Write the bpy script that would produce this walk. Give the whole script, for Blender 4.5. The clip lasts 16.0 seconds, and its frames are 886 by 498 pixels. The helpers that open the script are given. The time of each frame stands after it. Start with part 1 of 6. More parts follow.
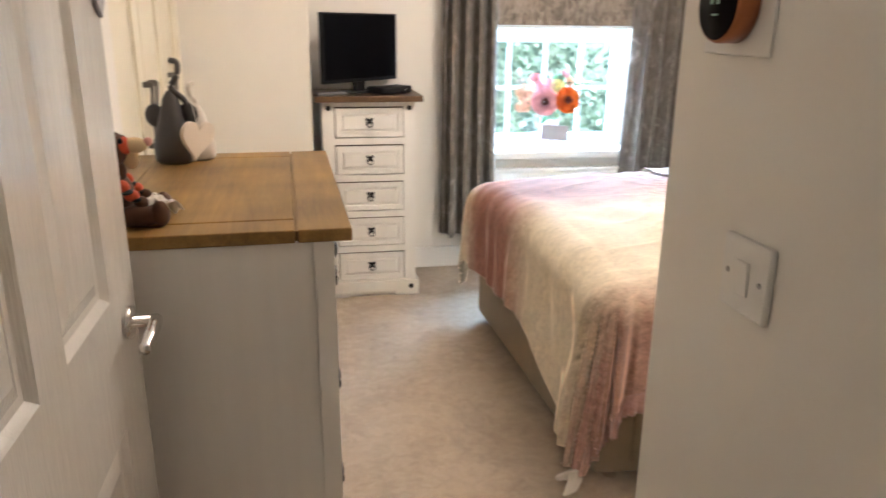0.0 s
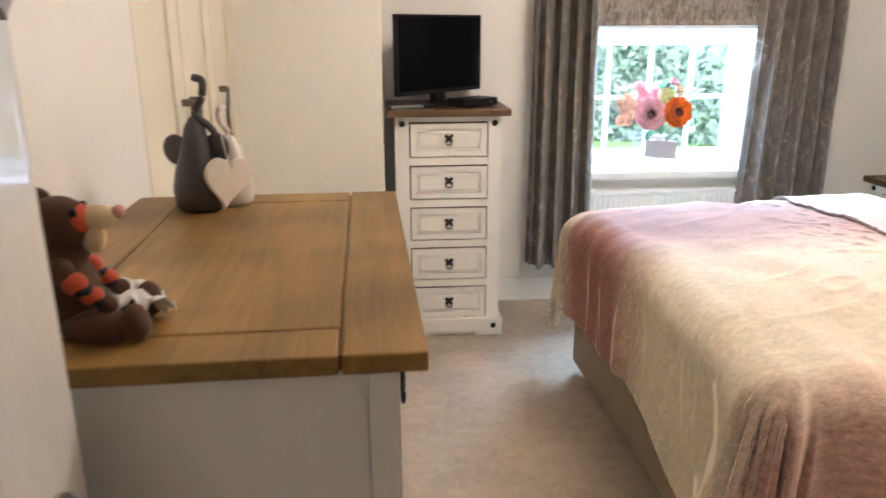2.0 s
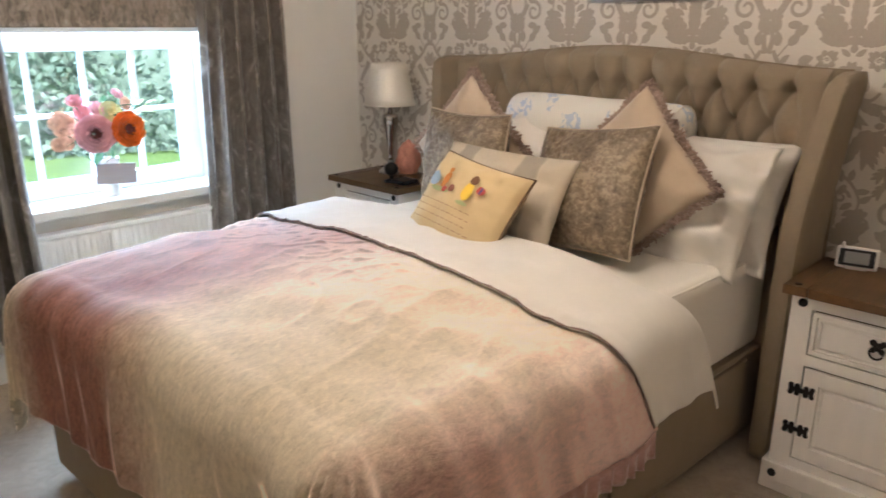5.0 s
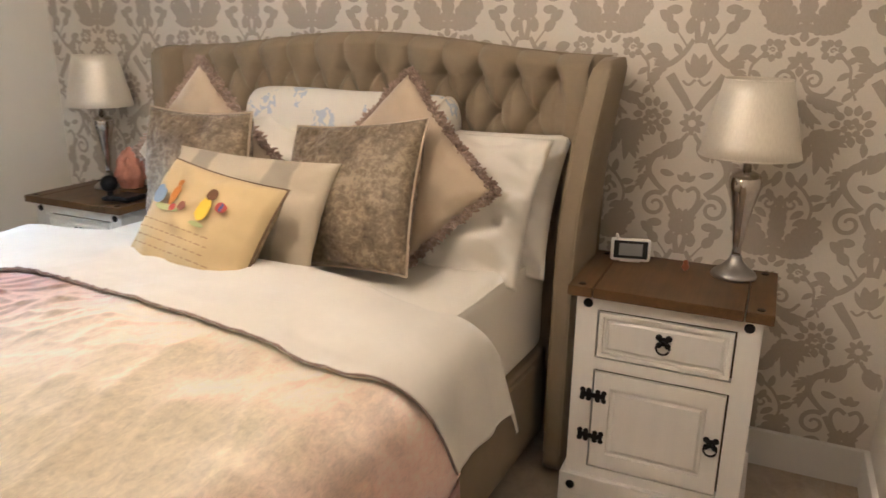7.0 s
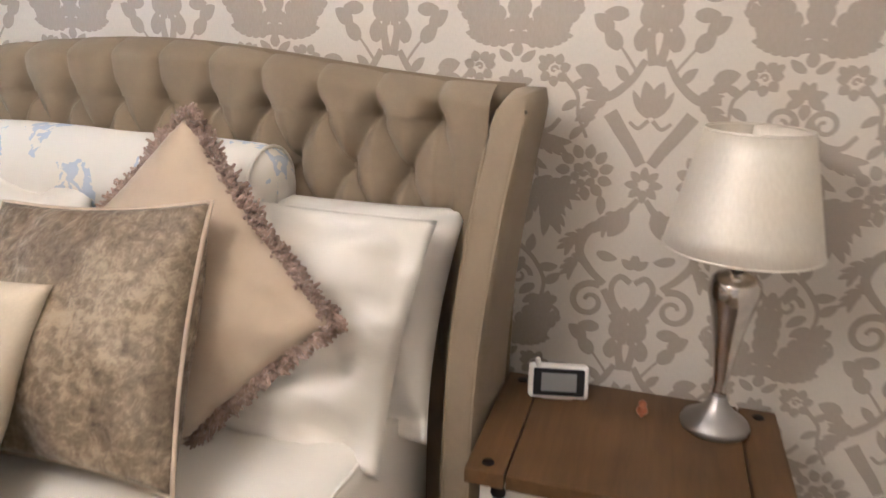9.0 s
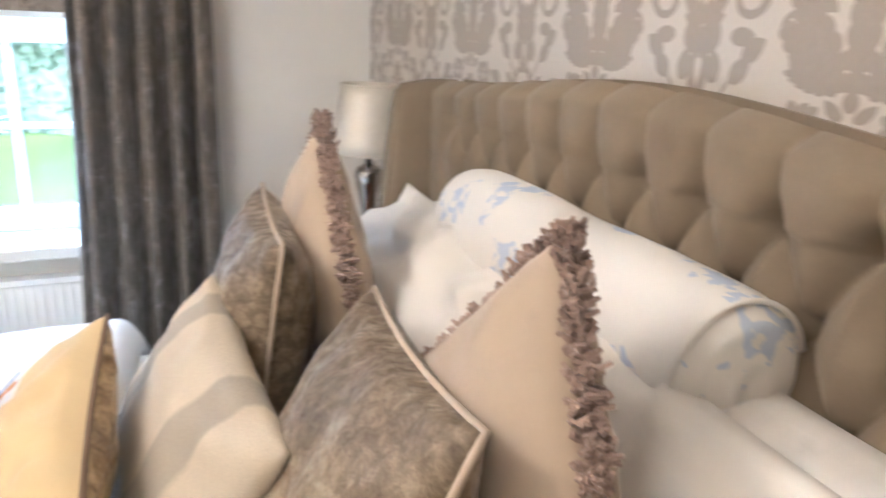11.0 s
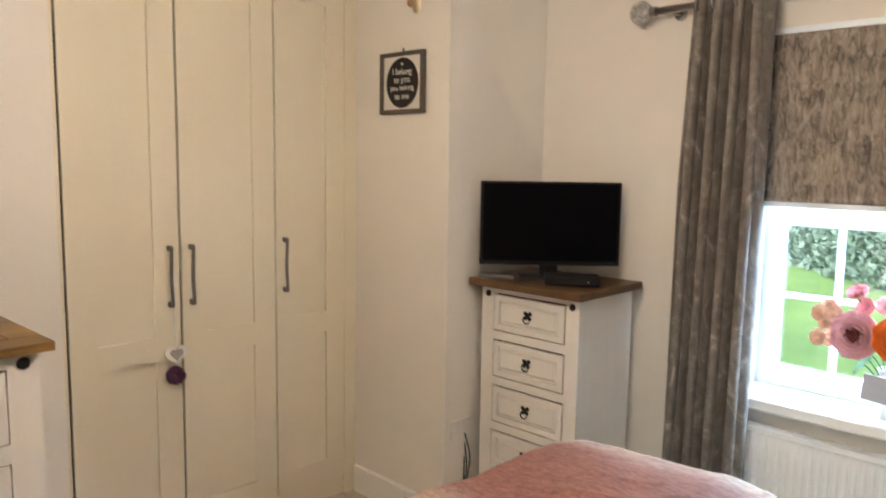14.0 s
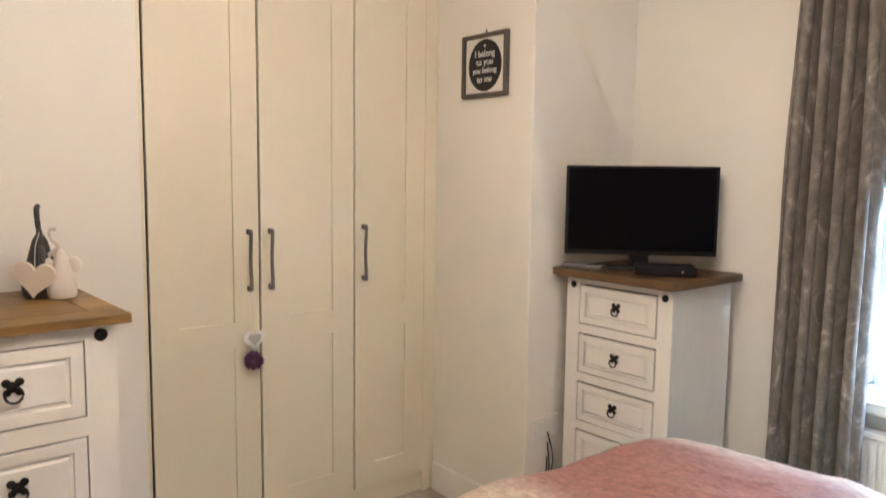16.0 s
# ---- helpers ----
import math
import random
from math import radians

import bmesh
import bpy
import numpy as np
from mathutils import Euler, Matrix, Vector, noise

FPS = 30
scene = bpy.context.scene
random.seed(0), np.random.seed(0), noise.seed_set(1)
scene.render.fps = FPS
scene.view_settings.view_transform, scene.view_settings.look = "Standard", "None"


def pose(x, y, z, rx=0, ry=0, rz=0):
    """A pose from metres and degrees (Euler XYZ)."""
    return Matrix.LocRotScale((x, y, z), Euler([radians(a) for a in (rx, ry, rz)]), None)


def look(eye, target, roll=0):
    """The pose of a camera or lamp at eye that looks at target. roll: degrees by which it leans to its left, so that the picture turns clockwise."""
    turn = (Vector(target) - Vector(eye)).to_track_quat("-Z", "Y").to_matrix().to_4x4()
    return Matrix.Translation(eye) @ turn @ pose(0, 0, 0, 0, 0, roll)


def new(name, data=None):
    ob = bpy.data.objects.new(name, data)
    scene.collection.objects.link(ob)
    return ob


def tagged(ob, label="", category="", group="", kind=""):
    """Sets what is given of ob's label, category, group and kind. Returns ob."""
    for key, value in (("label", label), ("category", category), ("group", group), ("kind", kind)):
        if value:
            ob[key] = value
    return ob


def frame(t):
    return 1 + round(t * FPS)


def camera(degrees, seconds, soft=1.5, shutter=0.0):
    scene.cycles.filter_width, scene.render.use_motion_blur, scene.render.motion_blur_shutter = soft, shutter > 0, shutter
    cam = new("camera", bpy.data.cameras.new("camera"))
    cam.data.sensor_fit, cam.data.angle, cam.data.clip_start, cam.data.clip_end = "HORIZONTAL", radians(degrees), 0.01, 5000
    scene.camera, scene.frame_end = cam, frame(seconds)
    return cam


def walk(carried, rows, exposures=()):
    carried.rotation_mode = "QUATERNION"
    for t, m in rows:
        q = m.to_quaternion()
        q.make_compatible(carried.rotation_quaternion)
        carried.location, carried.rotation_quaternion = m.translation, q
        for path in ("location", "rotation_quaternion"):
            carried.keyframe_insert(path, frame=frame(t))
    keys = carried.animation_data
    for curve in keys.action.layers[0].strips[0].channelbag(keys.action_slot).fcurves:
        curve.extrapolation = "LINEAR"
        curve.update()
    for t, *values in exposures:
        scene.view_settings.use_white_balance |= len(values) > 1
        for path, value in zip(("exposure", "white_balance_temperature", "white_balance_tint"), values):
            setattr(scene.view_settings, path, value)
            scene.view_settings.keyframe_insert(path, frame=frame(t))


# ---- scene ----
cam = camera(62.6, 16.0, soft=1.5, shutter=0.4)
PATH = [
    (0, (-0.13, -0.013, 1.393), (0.222, 1.865, 0.804), 0.6),
    (0.5, (-0.063, 0.024, 1.386), (-0.027, 1.935, 0.799), 0.5),
    (1, (-0.051, 0.087, 1.391), (-0.138, 1.997, 0.804), 0.3),
    (1.5, (-0.096, 0.304, 1.389), (-0.14, 2.216, 0.803), -0.2),
    (2, (-0.102, 0.496, 1.391), (0.05, 2.403, 0.808), -0.2),
    (2.5, (-0.033, 0.655, 1.406), (0.274, 2.544, 0.824), -0.1),
    (3, (-0.002, 0.743, 1.396), (0.487, 2.592, 0.809), -0.1),
    (3.5, (-0.01, 0.823, 1.393), (0.719, 2.591, 0.809), -0.1),
    (4, (-0.003, 0.879, 1.389), (0.985, 2.517, 0.806), 0.1),
    (4.5, (0.019, 0.891, 1.389), (1.23, 2.374, 0.809), 0.1),
    (5, (0.051, 0.926, 1.398), (1.425, 2.257, 0.814), 0.0),
    (5.2, (0.063, 0.931, 1.4), (1.486, 2.209, 0.815), 0.0),
    (7.3, (0.417, 1.191, 1.332), (2.195, 1.898, 0.749), 0.7),
    (7.5, (0.474, 1.221, 1.329), (2.272, 1.873, 0.744), 0.7),
    (8, (0.669, 1.307, 1.343), (2.522, 1.801, 0.775), 0.8),
    (8.2, (0.76, 1.323, 1.35), (2.627, 1.744, 0.769), 1.0),
    (10.3, (1.724, 1.463, 1.398), (3.156, 2.729, 0.81), 2.3),
    (10.5, (1.765, 1.493, 1.397), (3.044, 2.917, 0.819), 2.2),
    (11, (1.846, 1.56, 1.401), (2.621, 3.309, 0.816), 2.4),
    (11.5, (1.906, 1.576, 1.415), (2.142, 3.471, 0.822), 1.9),
    (12, (1.905, 1.537, 1.429), (1.642, 3.432, 0.843), 1.6),
    (12.5, (1.894, 1.506, 1.43), (1.202, 3.303, 0.888), 1.4),
    (13, (1.863, 1.478, 1.45), (0.864, 3.146, 0.98), 1.1),
    (13.5, (1.856, 1.459, 1.477), (0.63, 2.997, 1.116), 0.9),
    (14, (1.858, 1.441, 1.509), (0.476, 2.868, 1.275), 0.9),
    (14.5, (1.855, 1.453, 1.526), (0.383, 2.802, 1.404), 0.9),
    (15, (1.839, 1.471, 1.517), (0.32, 2.77, 1.446), 0.9),
    (15.5, (1.811, 1.507, 1.472), (0.271, 2.779, 1.379), 0.9),
    (16, (1.792, 1.515, 1.406), (0.253, 2.776, 1.2), 0.7),
]
EXPOSURES = [(0, 2.32, 5750, 15), (1.5, 2.12, 5650, 15), (2.0, 2.12, 5650, 15), (2.5, 1.98, 5700, 15), (4, 1.8, 5750, 15), (5, 1.65, 5800, 15), (7.5, 1.9, 6000, 15), (8.2, 2.05, 5700, 15), (10.3, 2.4, 4850, 15), (11, 2.3, 5250, 15), (11.5, 2.05, 5800, 15), (12.5, 1.5, 6200, 15), (13.5, 1.65, 6250, 15), (14.5, 1.65, 5950, 15), (16, 1.9, 5850, 15)]
walk(cam, [(t, look(e, g, r)) for t, e, g, r in PATH], EXPOSURES)

# ---- world and light ----
world = bpy.data.worlds.new("sky")
scene.world = world
world.use_nodes = True
wn = world.node_tree
sky = wn.nodes.new("ShaderNodeTexSky")
sky.sky_type, sky.sun_disc = "NISHITA", False
sky.sun_elevation, sky.sun_rotation = radians(38), radians(200)
wn.links.new(sky.outputs["Color"], wn.nodes["Background"].inputs["Color"])
wn.nodes["Background"].inputs["Strength"].default_value = 0.15

sun = new("sun", bpy.data.lights.new("sun", "SUN"))
sun.data.energy, sun.data.angle, sun.data.color = 4.5, radians(12), (1.0, 0.96, 0.9)
sun.matrix_world = pose(0, 0, 8, 52, 0, -20)

window_light = new("window_light", bpy.data.lights.new("window_light", "AREA"))
window_light.data.shape, window_light.data.size, window_light.data.size_y = "RECTANGLE", 1.5, 0.8
window_light.data.energy, window_light.data.color = 90, (0.60, 0.80, 1.0)
window_light.matrix_world = look((1.30, 4.80, 1.95), (1.30, 3.3, 0.75))

CHANDELIER = (0.972, 2.271)
ARM_R, ARM_AZ = 0.205, (43, 133, 223, 313)
for az in ARM_AZ:
    bulb_light = new("bulb_light", bpy.data.lights.new("bulb_light", "POINT"))
    bulb_light.data.energy, bulb_light.data.color, bulb_light.data.shadow_soft_size = 2.9, (1.0, 0.83, 0.64), 0.06
    bulb_light.location = (CHANDELIER[0] + ARM_R * math.cos(radians(az)), CHANDELIER[1] + ARM_R * math.sin(radians(az)), 2.045)
# an unseen fill lamp, added to brighten the doorway and passage
hall_fill = new("hall_fill", bpy.data.lights.new("hall_fill", "POINT"))
hall_fill.data.energy, hall_fill.data.color, hall_fill.data.shadow_soft_size = 0.45, (1.0, 0.88, 0.72), 0.08
hall_fill.location = (-0.5, -0.9, 2.2)


# ---- materials ----
def nodes_of(name):
    m = bpy.data.materials.new(name)
    m.use_nodes = True
    return m, m.node_tree, m.node_tree.nodes["Principled BSDF"]


def node(nt, kind, **inputs):
    n = nt.nodes.new(kind)
    for key, value in inputs.items():
        n.inputs[key.replace("_", " ")].default_value = value
    return n


def ramp(nt, fac, stops):
    r = nt.nodes.new("ShaderNodeValToRGB")
    while len(r.color_ramp.elements) < len(stops):
        r.color_ramp.elements.new(0.5)
    for e, (p, c) in zip(r.color_ramp.elements, stops):
        e.position, e.color = p, (*c, 1)
    nt.links.new(fac, r.inputs["Fac"])
    return r.outputs["Color"]


def maths(nt, op, a, b=None, c=None):
    n = nt.nodes.new("ShaderNodeMath")
    n.operation = op
    for i, v in enumerate((a, b, c)):
        if v is None:
            continue
        if isinstance(v, (int, float)):
            n.inputs[i].default_value = v
        else:
            nt.links.new(v, n.inputs[i])
    return n.outputs[0]


def coords(nt, scale=(1, 1, 1), rot=(0, 0, 0), which="Object"):
    tc = nt.nodes.new("ShaderNodeTexCoord")
    mp = nt.nodes.new("ShaderNodeMapping")
    mp.inputs["Scale"].default_value = scale
    mp.inputs["Rotation"].default_value = [radians(a) for a in rot]
    nt.links.new(tc.outputs[which], mp.inputs["Vector"])
    return mp.outputs["Vector"]


def noise_tex(nt, vec, scale, detail=4, rough=0.55, distortion=0.0):
    n = node(nt, "ShaderNodeTexNoise", Scale=scale, Detail=detail, Roughness=rough, Distortion=distortion)
    nt.links.new(vec, n.inputs["Vector"])
    return n.outputs["Fac"]


def bumped(nt, bsdf, height, strength, distance=0.01):
    b = node(nt, "ShaderNodeBump", Strength=strength, Distance=distance)
    nt.links.new(height, b.inputs["Height"])
    nt.links.new(b.outputs["Normal"], bsdf.inputs["Normal"])


def plain(name, c, rough=0.5, metal=0.0, vary=0.06, scale=6, fine=180, bump=0.08, sheen=0.0, coat=0.0, stretch=(1, 1, 1)):
    """A surface of one colour with cloudy and fine variation and a light relief."""
    m, nt, b = nodes_of(name)
    vec = coords(nt, stretch)
    big = noise_tex(nt, vec, scale, 3)
    small = noise_tex(nt, vec, fine, 2)
    mixed = maths(nt, "ADD", maths(nt, "MULTIPLY", big, 0.7), maths(nt, "MULTIPLY", small, 0.3))
    lo, hi = [x * (1 - vary) for x in c], [min(1, x * (1 + vary)) for x in c]
    nt.links.new(ramp(nt, mixed, [(0.3, lo), (0.7, hi)]), b.inputs["Base Color"])
    b.inputs["Roughness"].default_value, b.inputs["Metallic"].default_value = rough, metal
    b.inputs["Sheen Weight"].default_value = sheen
    b.inputs["Coat Weight"].default_value = coat
    if bump:
        bumped(nt, b, mixed, bump, 0.004)
    return m


def timber(name, dark, light, rough=0.42, along="y"):
    """Waxed pine: stretched grain, darker streaks and a few knots."""
    m, nt, b = nodes_of(name)
    s = {"x": (1, 14, 14), "y": (14, 1, 14), "z": (14, 14, 1)}[along]
    vec = coords(nt, s)
    grain = noise_tex(nt, vec, 3.2, 6, 0.62, 0.6)
    fine = noise_tex(nt, coords(nt, [v * 4 for v in s]), 5, 4, 0.6)
    cloud = noise_tex(nt, coords(nt), 4.5, 2)
    f = maths(nt, "ADD", maths(nt, "MULTIPLY", grain, 0.38), maths(nt, "ADD", maths(nt, "MULTIPLY", fine, 0.12), maths(nt, "MULTIPLY", cloud, 0.50)))
    nt.links.new(ramp(nt, f, [(0.32, dark), (0.5, [(p + q) / 2 for p, q in zip(dark, light)]), (0.66, light)]), b.inputs["Base Color"])
    b.inputs["Roughness"].default_value = rough
    bumped(nt, b, grain, 0.12, 0.002)
    return m


def cloth(name, c, rough=0.9, vary=0.1, weave=900, bump=0.25, sheen=0.15, cloud=9):
    m, nt, b = nodes_of(name)
    vec = coords(nt)
    big, mid, small = noise_tex(nt, vec, cloud, 4), noise_tex(nt, vec, 60, 3), noise_tex(nt, vec, weave, 2)
    f = maths(nt, "ADD", maths(nt, "MULTIPLY", big, 0.5), maths(nt, "ADD", maths(nt, "MULTIPLY", mid, 0.2), maths(nt, "MULTIPLY", small, 0.3)))
    nt.links.new(ramp(nt, f, [(0.3, [x * (1 - vary) for x in c]), (0.7, [min(1, x * (1 + vary)) for x in c])]), b.inputs["Base Color"])
    b.inputs["Roughness"].default_value, b.inputs["Sheen Weight"].default_value = rough, sheen
    bumped(nt, b, f, bump, 0.003)
    return m


def crushed_velvet(name, dark, light, sheen=0.6, scale=34):
    """Crushed velvet: patches of pile, their highlights and dark sides painted into the colour."""
    m, nt, b = nodes_of(name)
    vec = coords(nt)
    patch = noise_tex(nt, vec, scale, 6, 0.7, 0.35)
    cloud = noise_tex(nt, vec, 6, 3)
    f = maths(nt, "ADD", maths(nt, "MULTIPLY", patch, 0.6), maths(nt, "MULTIPLY", cloud, 0.4))
    nt.links.new(ramp(nt, f, [(0.37, dark), (0.50, [0.6 * p + 0.4 * q for p, q in zip(dark, light)]), (0.60, light)]), b.inputs["Base Color"])
    nt.links.new(ramp(nt, patch, [(0.35, (0.7,) * 3), (0.65, (0.34,) * 3)]), b.inputs["Roughness"])
    b.inputs["Sheen Weight"].default_value, b.inputs["Sheen Roughness"].default_value = sheen, 0.3
    bumped(nt, b, f, 0.7, 0.008)
    return m


wall_paint = plain("wall_paint", (0.80, 0.765, 0.70), 0.75, vary=0.015, bump=0.05)
cream_paint = plain("cream_paint", (0.76, 0.70, 0.55), 0.35, vary=0.015, bump=0.02)
white_gloss = plain("white_gloss", (0.82, 0.80, 0.76), 0.3, vary=0.015, bump=0.02)
ceiling_paint = plain("ceiling_paint", (0.84, 0.83, 0.80), 0.85, vary=0.015)
white_wood = plain("white_wood", (0.80, 0.77, 0.72), 0.45, vary=0.03, bump=0.15, stretch=(8, 8, 1), scale=4)
upvc = plain("upvc", (0.80, 0.88, 0.93), 0.3, vary=0.01, bump=0.0)
radiator_white = plain("radiator_white", (0.85, 0.85, 0.84), 0.35, vary=0.01, bump=0.0)
pine_top = timber("pine_top", (0.115, 0.058, 0.013), (0.385, 0.225, 0.060), along="x")
pine_dark = timber("pine_dark", (0.06, 0.032, 0.013), (0.17, 0.092, 0.037))
iron = plain("iron", (0.018, 0.016, 0.015), 0.45, 0.6, vary=0.3, bump=0.2)
chrome = plain("chrome", (0.72, 0.70, 0.68), 0.14, 1.0, vary=0.03, bump=0.0)
brushed = plain("brushed", (0.40, 0.385, 0.37), 0.34, 1.0, vary=0.06, bump=0.05)
black_plastic = plain("black_plastic", (0.012, 0.012, 0.013), 0.4, vary=0.2, bump=0.03)
screen_black = plain("screen_black", (0.003, 0.003, 0.004), 0.3, vary=0.05, bump=0.0)
black_plastic.node_tree.nodes["Principled BSDF"].inputs["Specular IOR Level"].default_value = 0.2
screen_black.node_tree.nodes["Principled BSDF"].inputs["Specular IOR Level"].default_value = 0.04
white_plastic = plain("white_plastic", (0.78, 0.76, 0.72), 0.35, vary=0.02, bump=0.0)


def carpet_material():
    m, nt, b = nodes_of("carpet_pile")
    vec = coords(nt)
    tuft, mid, big = noise_tex(nt, vec, 420, 3, 0.7), noise_tex(nt, vec, 22, 4, 0.7, 0.8), noise_tex(nt, vec, 3.5, 4, 0.6, 0.5)
    f = maths(nt, "ADD", maths(nt, "MULTIPLY", tuft, 0.35), maths(nt, "ADD", maths(nt, "MULTIPLY", mid, 0.35), maths(nt, "MULTIPLY", big, 0.3)))
    nt.links.new(ramp(nt, f, [(0.36, (0.33, 0.255, 0.19)), (0.5, (0.455, 0.368, 0.272)), (0.62, (0.56, 0.465, 0.355))]), b.inputs["Base Color"])
    b.inputs["Roughness"].default_value, b.inputs["Sheen Weight"].default_value = 1.0, 0.2
    bumped(nt, b, f, 0.6, 0.012)
    return m


carpet_pile = carpet_material()


def pearl_paper(name, lo, hi, rough):
    """Embossed wallpaper ink or ground with a pearly, finely ribbed surface."""
    m, nt, b = nodes_of(name)
    fine = noise_tex(nt, coords(nt, (1, 1, 0.2)), 500, 2)
    cloud = noise_tex(nt, coords(nt), 5, 3)
    nt.links.new(ramp(nt, maths(nt, "ADD", maths(nt, "MULTIPLY", fine, 0.6), maths(nt, "MULTIPLY", cloud, 0.4)), [(0.3, lo), (0.7, hi)]), b.inputs["Base Color"])
    b.inputs["Roughness"].default_value = rough
    bumped(nt, b, fine, 0.12, 0.001)
    return m


damask_ink = pearl_paper("damask_ink", (0.40, 0.345, 0.278), (0.47, 0.41, 0.34), 0.34)
damask_paper = pearl_paper("damask_paper", (0.66, 0.61, 0.53), (0.75, 0.70, 0.62), 0.55)


def glass_material():
    m, nt, b = nodes_of("clear_glass")
    b.inputs["Transmission Weight"].default_value, b.inputs["Roughness"].default_value, b.inputs["IOR"].default_value = 1.0, 0.0, 1.45
    b.inputs["Base Color"].default_value = (0.95, 0.98, 0.98, 1)
    return m


clear_glass = glass_material()


# ---- mesh helpers ----
def mesh_from(bm, name, material, smooth=False):
    me = bpy.data.meshes.new(name)
    bm.normal_update()
    bm.to_mesh(me)
    bm.free()
    me.materials.append(material)
    if smooth:
        for p in me.polygons:
            p.use_smooth = True
    return me


def part(name, bm, material, parent=None, label="", smooth=False, at=None):
    ob = new(name, mesh_from(bm, name, material, smooth))
    if parent:
        ob.parent = parent
    if at is not None:
        ob.matrix_basis = at
    if label:
        ob["label"] = label
    return ob


def thing(name, at, label, category, group="", kind=""):
    ob = new(name)
    ob.empty_display_size = 0.05
    ob.matrix_basis = at
    return tagged(ob, label, category, group, kind)


def box(bm, x0, x1, y0, y1, z0, z1, bevel=0.0, m=None, seg=2):
    sub = bmesh.new()
    bmesh.ops.create_cube(sub, size=1, matrix=Matrix.Translation(((x0 + x1) / 2, (y0 + y1) / 2, (z0 + z1) / 2)) @ Matrix.Diagonal((x1 - x0, y1 - y0, z1 - z0, 1)))
    if bevel:
        bmesh.ops.bevel(sub, geom=sub.edges[:], offset=bevel, segments=seg, profile=0.6, affect="EDGES")
    return merge(bm, sub, m)


def merge(bm, sub, m=None):
    if m is not None:
        bmesh.ops.transform(sub, matrix=m, verts=sub.verts[:])
    me = bpy.data.meshes.new("tmp")
    sub.to_mesh(me)
    sub.free()
    bm.from_mesh(me)
    bpy.data.meshes.remove(me)
    return bm


def boxed(*args, **kw):
    return box(bmesh.new(), *args, **kw)


def lathe(bm, profile, segs=32, m=None, flute=0.0, flutes=12):
    """A turned body from (radius, height) pairs."""
    sub = bmesh.new()
    rings = []
    for r, z in profile:
        ring = []
        for i in range(segs):
            a = 2 * math.pi * i / segs
            rr = r * (1 + flute * math.cos(flutes * a))
            ring.append(sub.verts.new((rr * math.cos(a), rr * math.sin(a), z)))
        rings.append(ring)
    for a, b in zip(rings, rings[1:]):
        for i in range(segs):
            sub.faces.new((a[i], a[(i + 1) % segs], b[(i + 1) % segs], b[i]))
    if profile[0][0] > 1e-4:
        sub.faces.new(rings[0][::-1])
    if profile[-1][0] > 1e-4:
        sub.faces.new(rings[-1])
    return merge(bm, sub, m)


def tube(bm, pts, radius, segs=10, m=None):
    """A round bar through the points; radius is one number or one a point."""
    sub = bmesh.new()
    pts = [Vector(p) for p in pts]
    rs = [radius] * len(pts) if isinstance(radius, (int, float)) else radius
    rings = []
    up = Vector((0, 0, 1))
    for i, p in enumerate(pts):
        d = (pts[min(i + 1, len(pts) - 1)] - pts[max(i - 1, 0)]).normalized()
        side = d.cross(up if abs(d.z) < 0.95 else Vector((1, 0, 0))).normalized()
        nrm = side.cross(d)
        rings.append([sub.verts.new(p + rs[i] * (side * math.cos(2 * math.pi * k / segs) + nrm * math.sin(2 * math.pi * k / segs))) for k in range(segs)])
    for a, b in zip(rings, rings[1:]):
        for k in range(segs):
            sub.faces.new((a[k], a[(k + 1) % segs], b[(k + 1) % segs], b[k]))
    sub.faces.new(rings[0][::-1])
    sub.faces.new(rings[-1])
    return merge(bm, sub, m)


def smooth_path(pts, n=8):
    """Catmull-Rom through the points."""
    pts = [Vector(p) for p in pts]
    ext = [2 * pts[0] - pts[1]] + pts + [2 * pts[-1] - pts[-2]]
    out = []
    for i in range(1, len(ext) - 2):
        for k in range(n):
            t = k / n
            p0, p1, p2, p3 = ext[i - 1:i + 3]
            out.append(0.5 * (2 * p1 + (p2 - p0) * t + (2 * p0 - 5 * p1 + 4 * p2 - p3) * t * t + (3 * p1 - p0 - 3 * p2 + p3) * t ** 3))
    return out + [pts[-1]]


def sheet(nu, nv, f):
    """A grid surface; f(u, v) with u and v from 0 to 1."""
    bm = bmesh.new()
    g = [[bm.verts.new(f(i / nu, j / nv)) for j in range(nv + 1)] for i in range(nu + 1)]
    for i in range(nu):
        for j in range(nv):
            bm.faces.new((g[i][j], g[i + 1][j], g[i + 1][j + 1], g[i][j + 1]))
    return bm


def solid(ob, thickness, offset=-1.0):
    mod = ob.modifiers.new("thickness", "SOLIDIFY")
    mod.thickness, mod.offset = thickness, offset
    return ob


# ---- the room ----
H = 2.34


def structure(name, bm, material, label, category):
    return tagged(part(name, bm, material), label, category, kind="structure")


structure("floor", boxed(-1.3, 3.0, -1.7, 4.4, -0.12, 0.0), carpet_pile, "beige cut-pile carpet with faint tracks", "carpet")
structure("ceiling", boxed(-1.3, 3.0, -1.7, 4.4, H, H + 0.15), ceiling_paint, "white painted plaster ceiling", "ceiling")

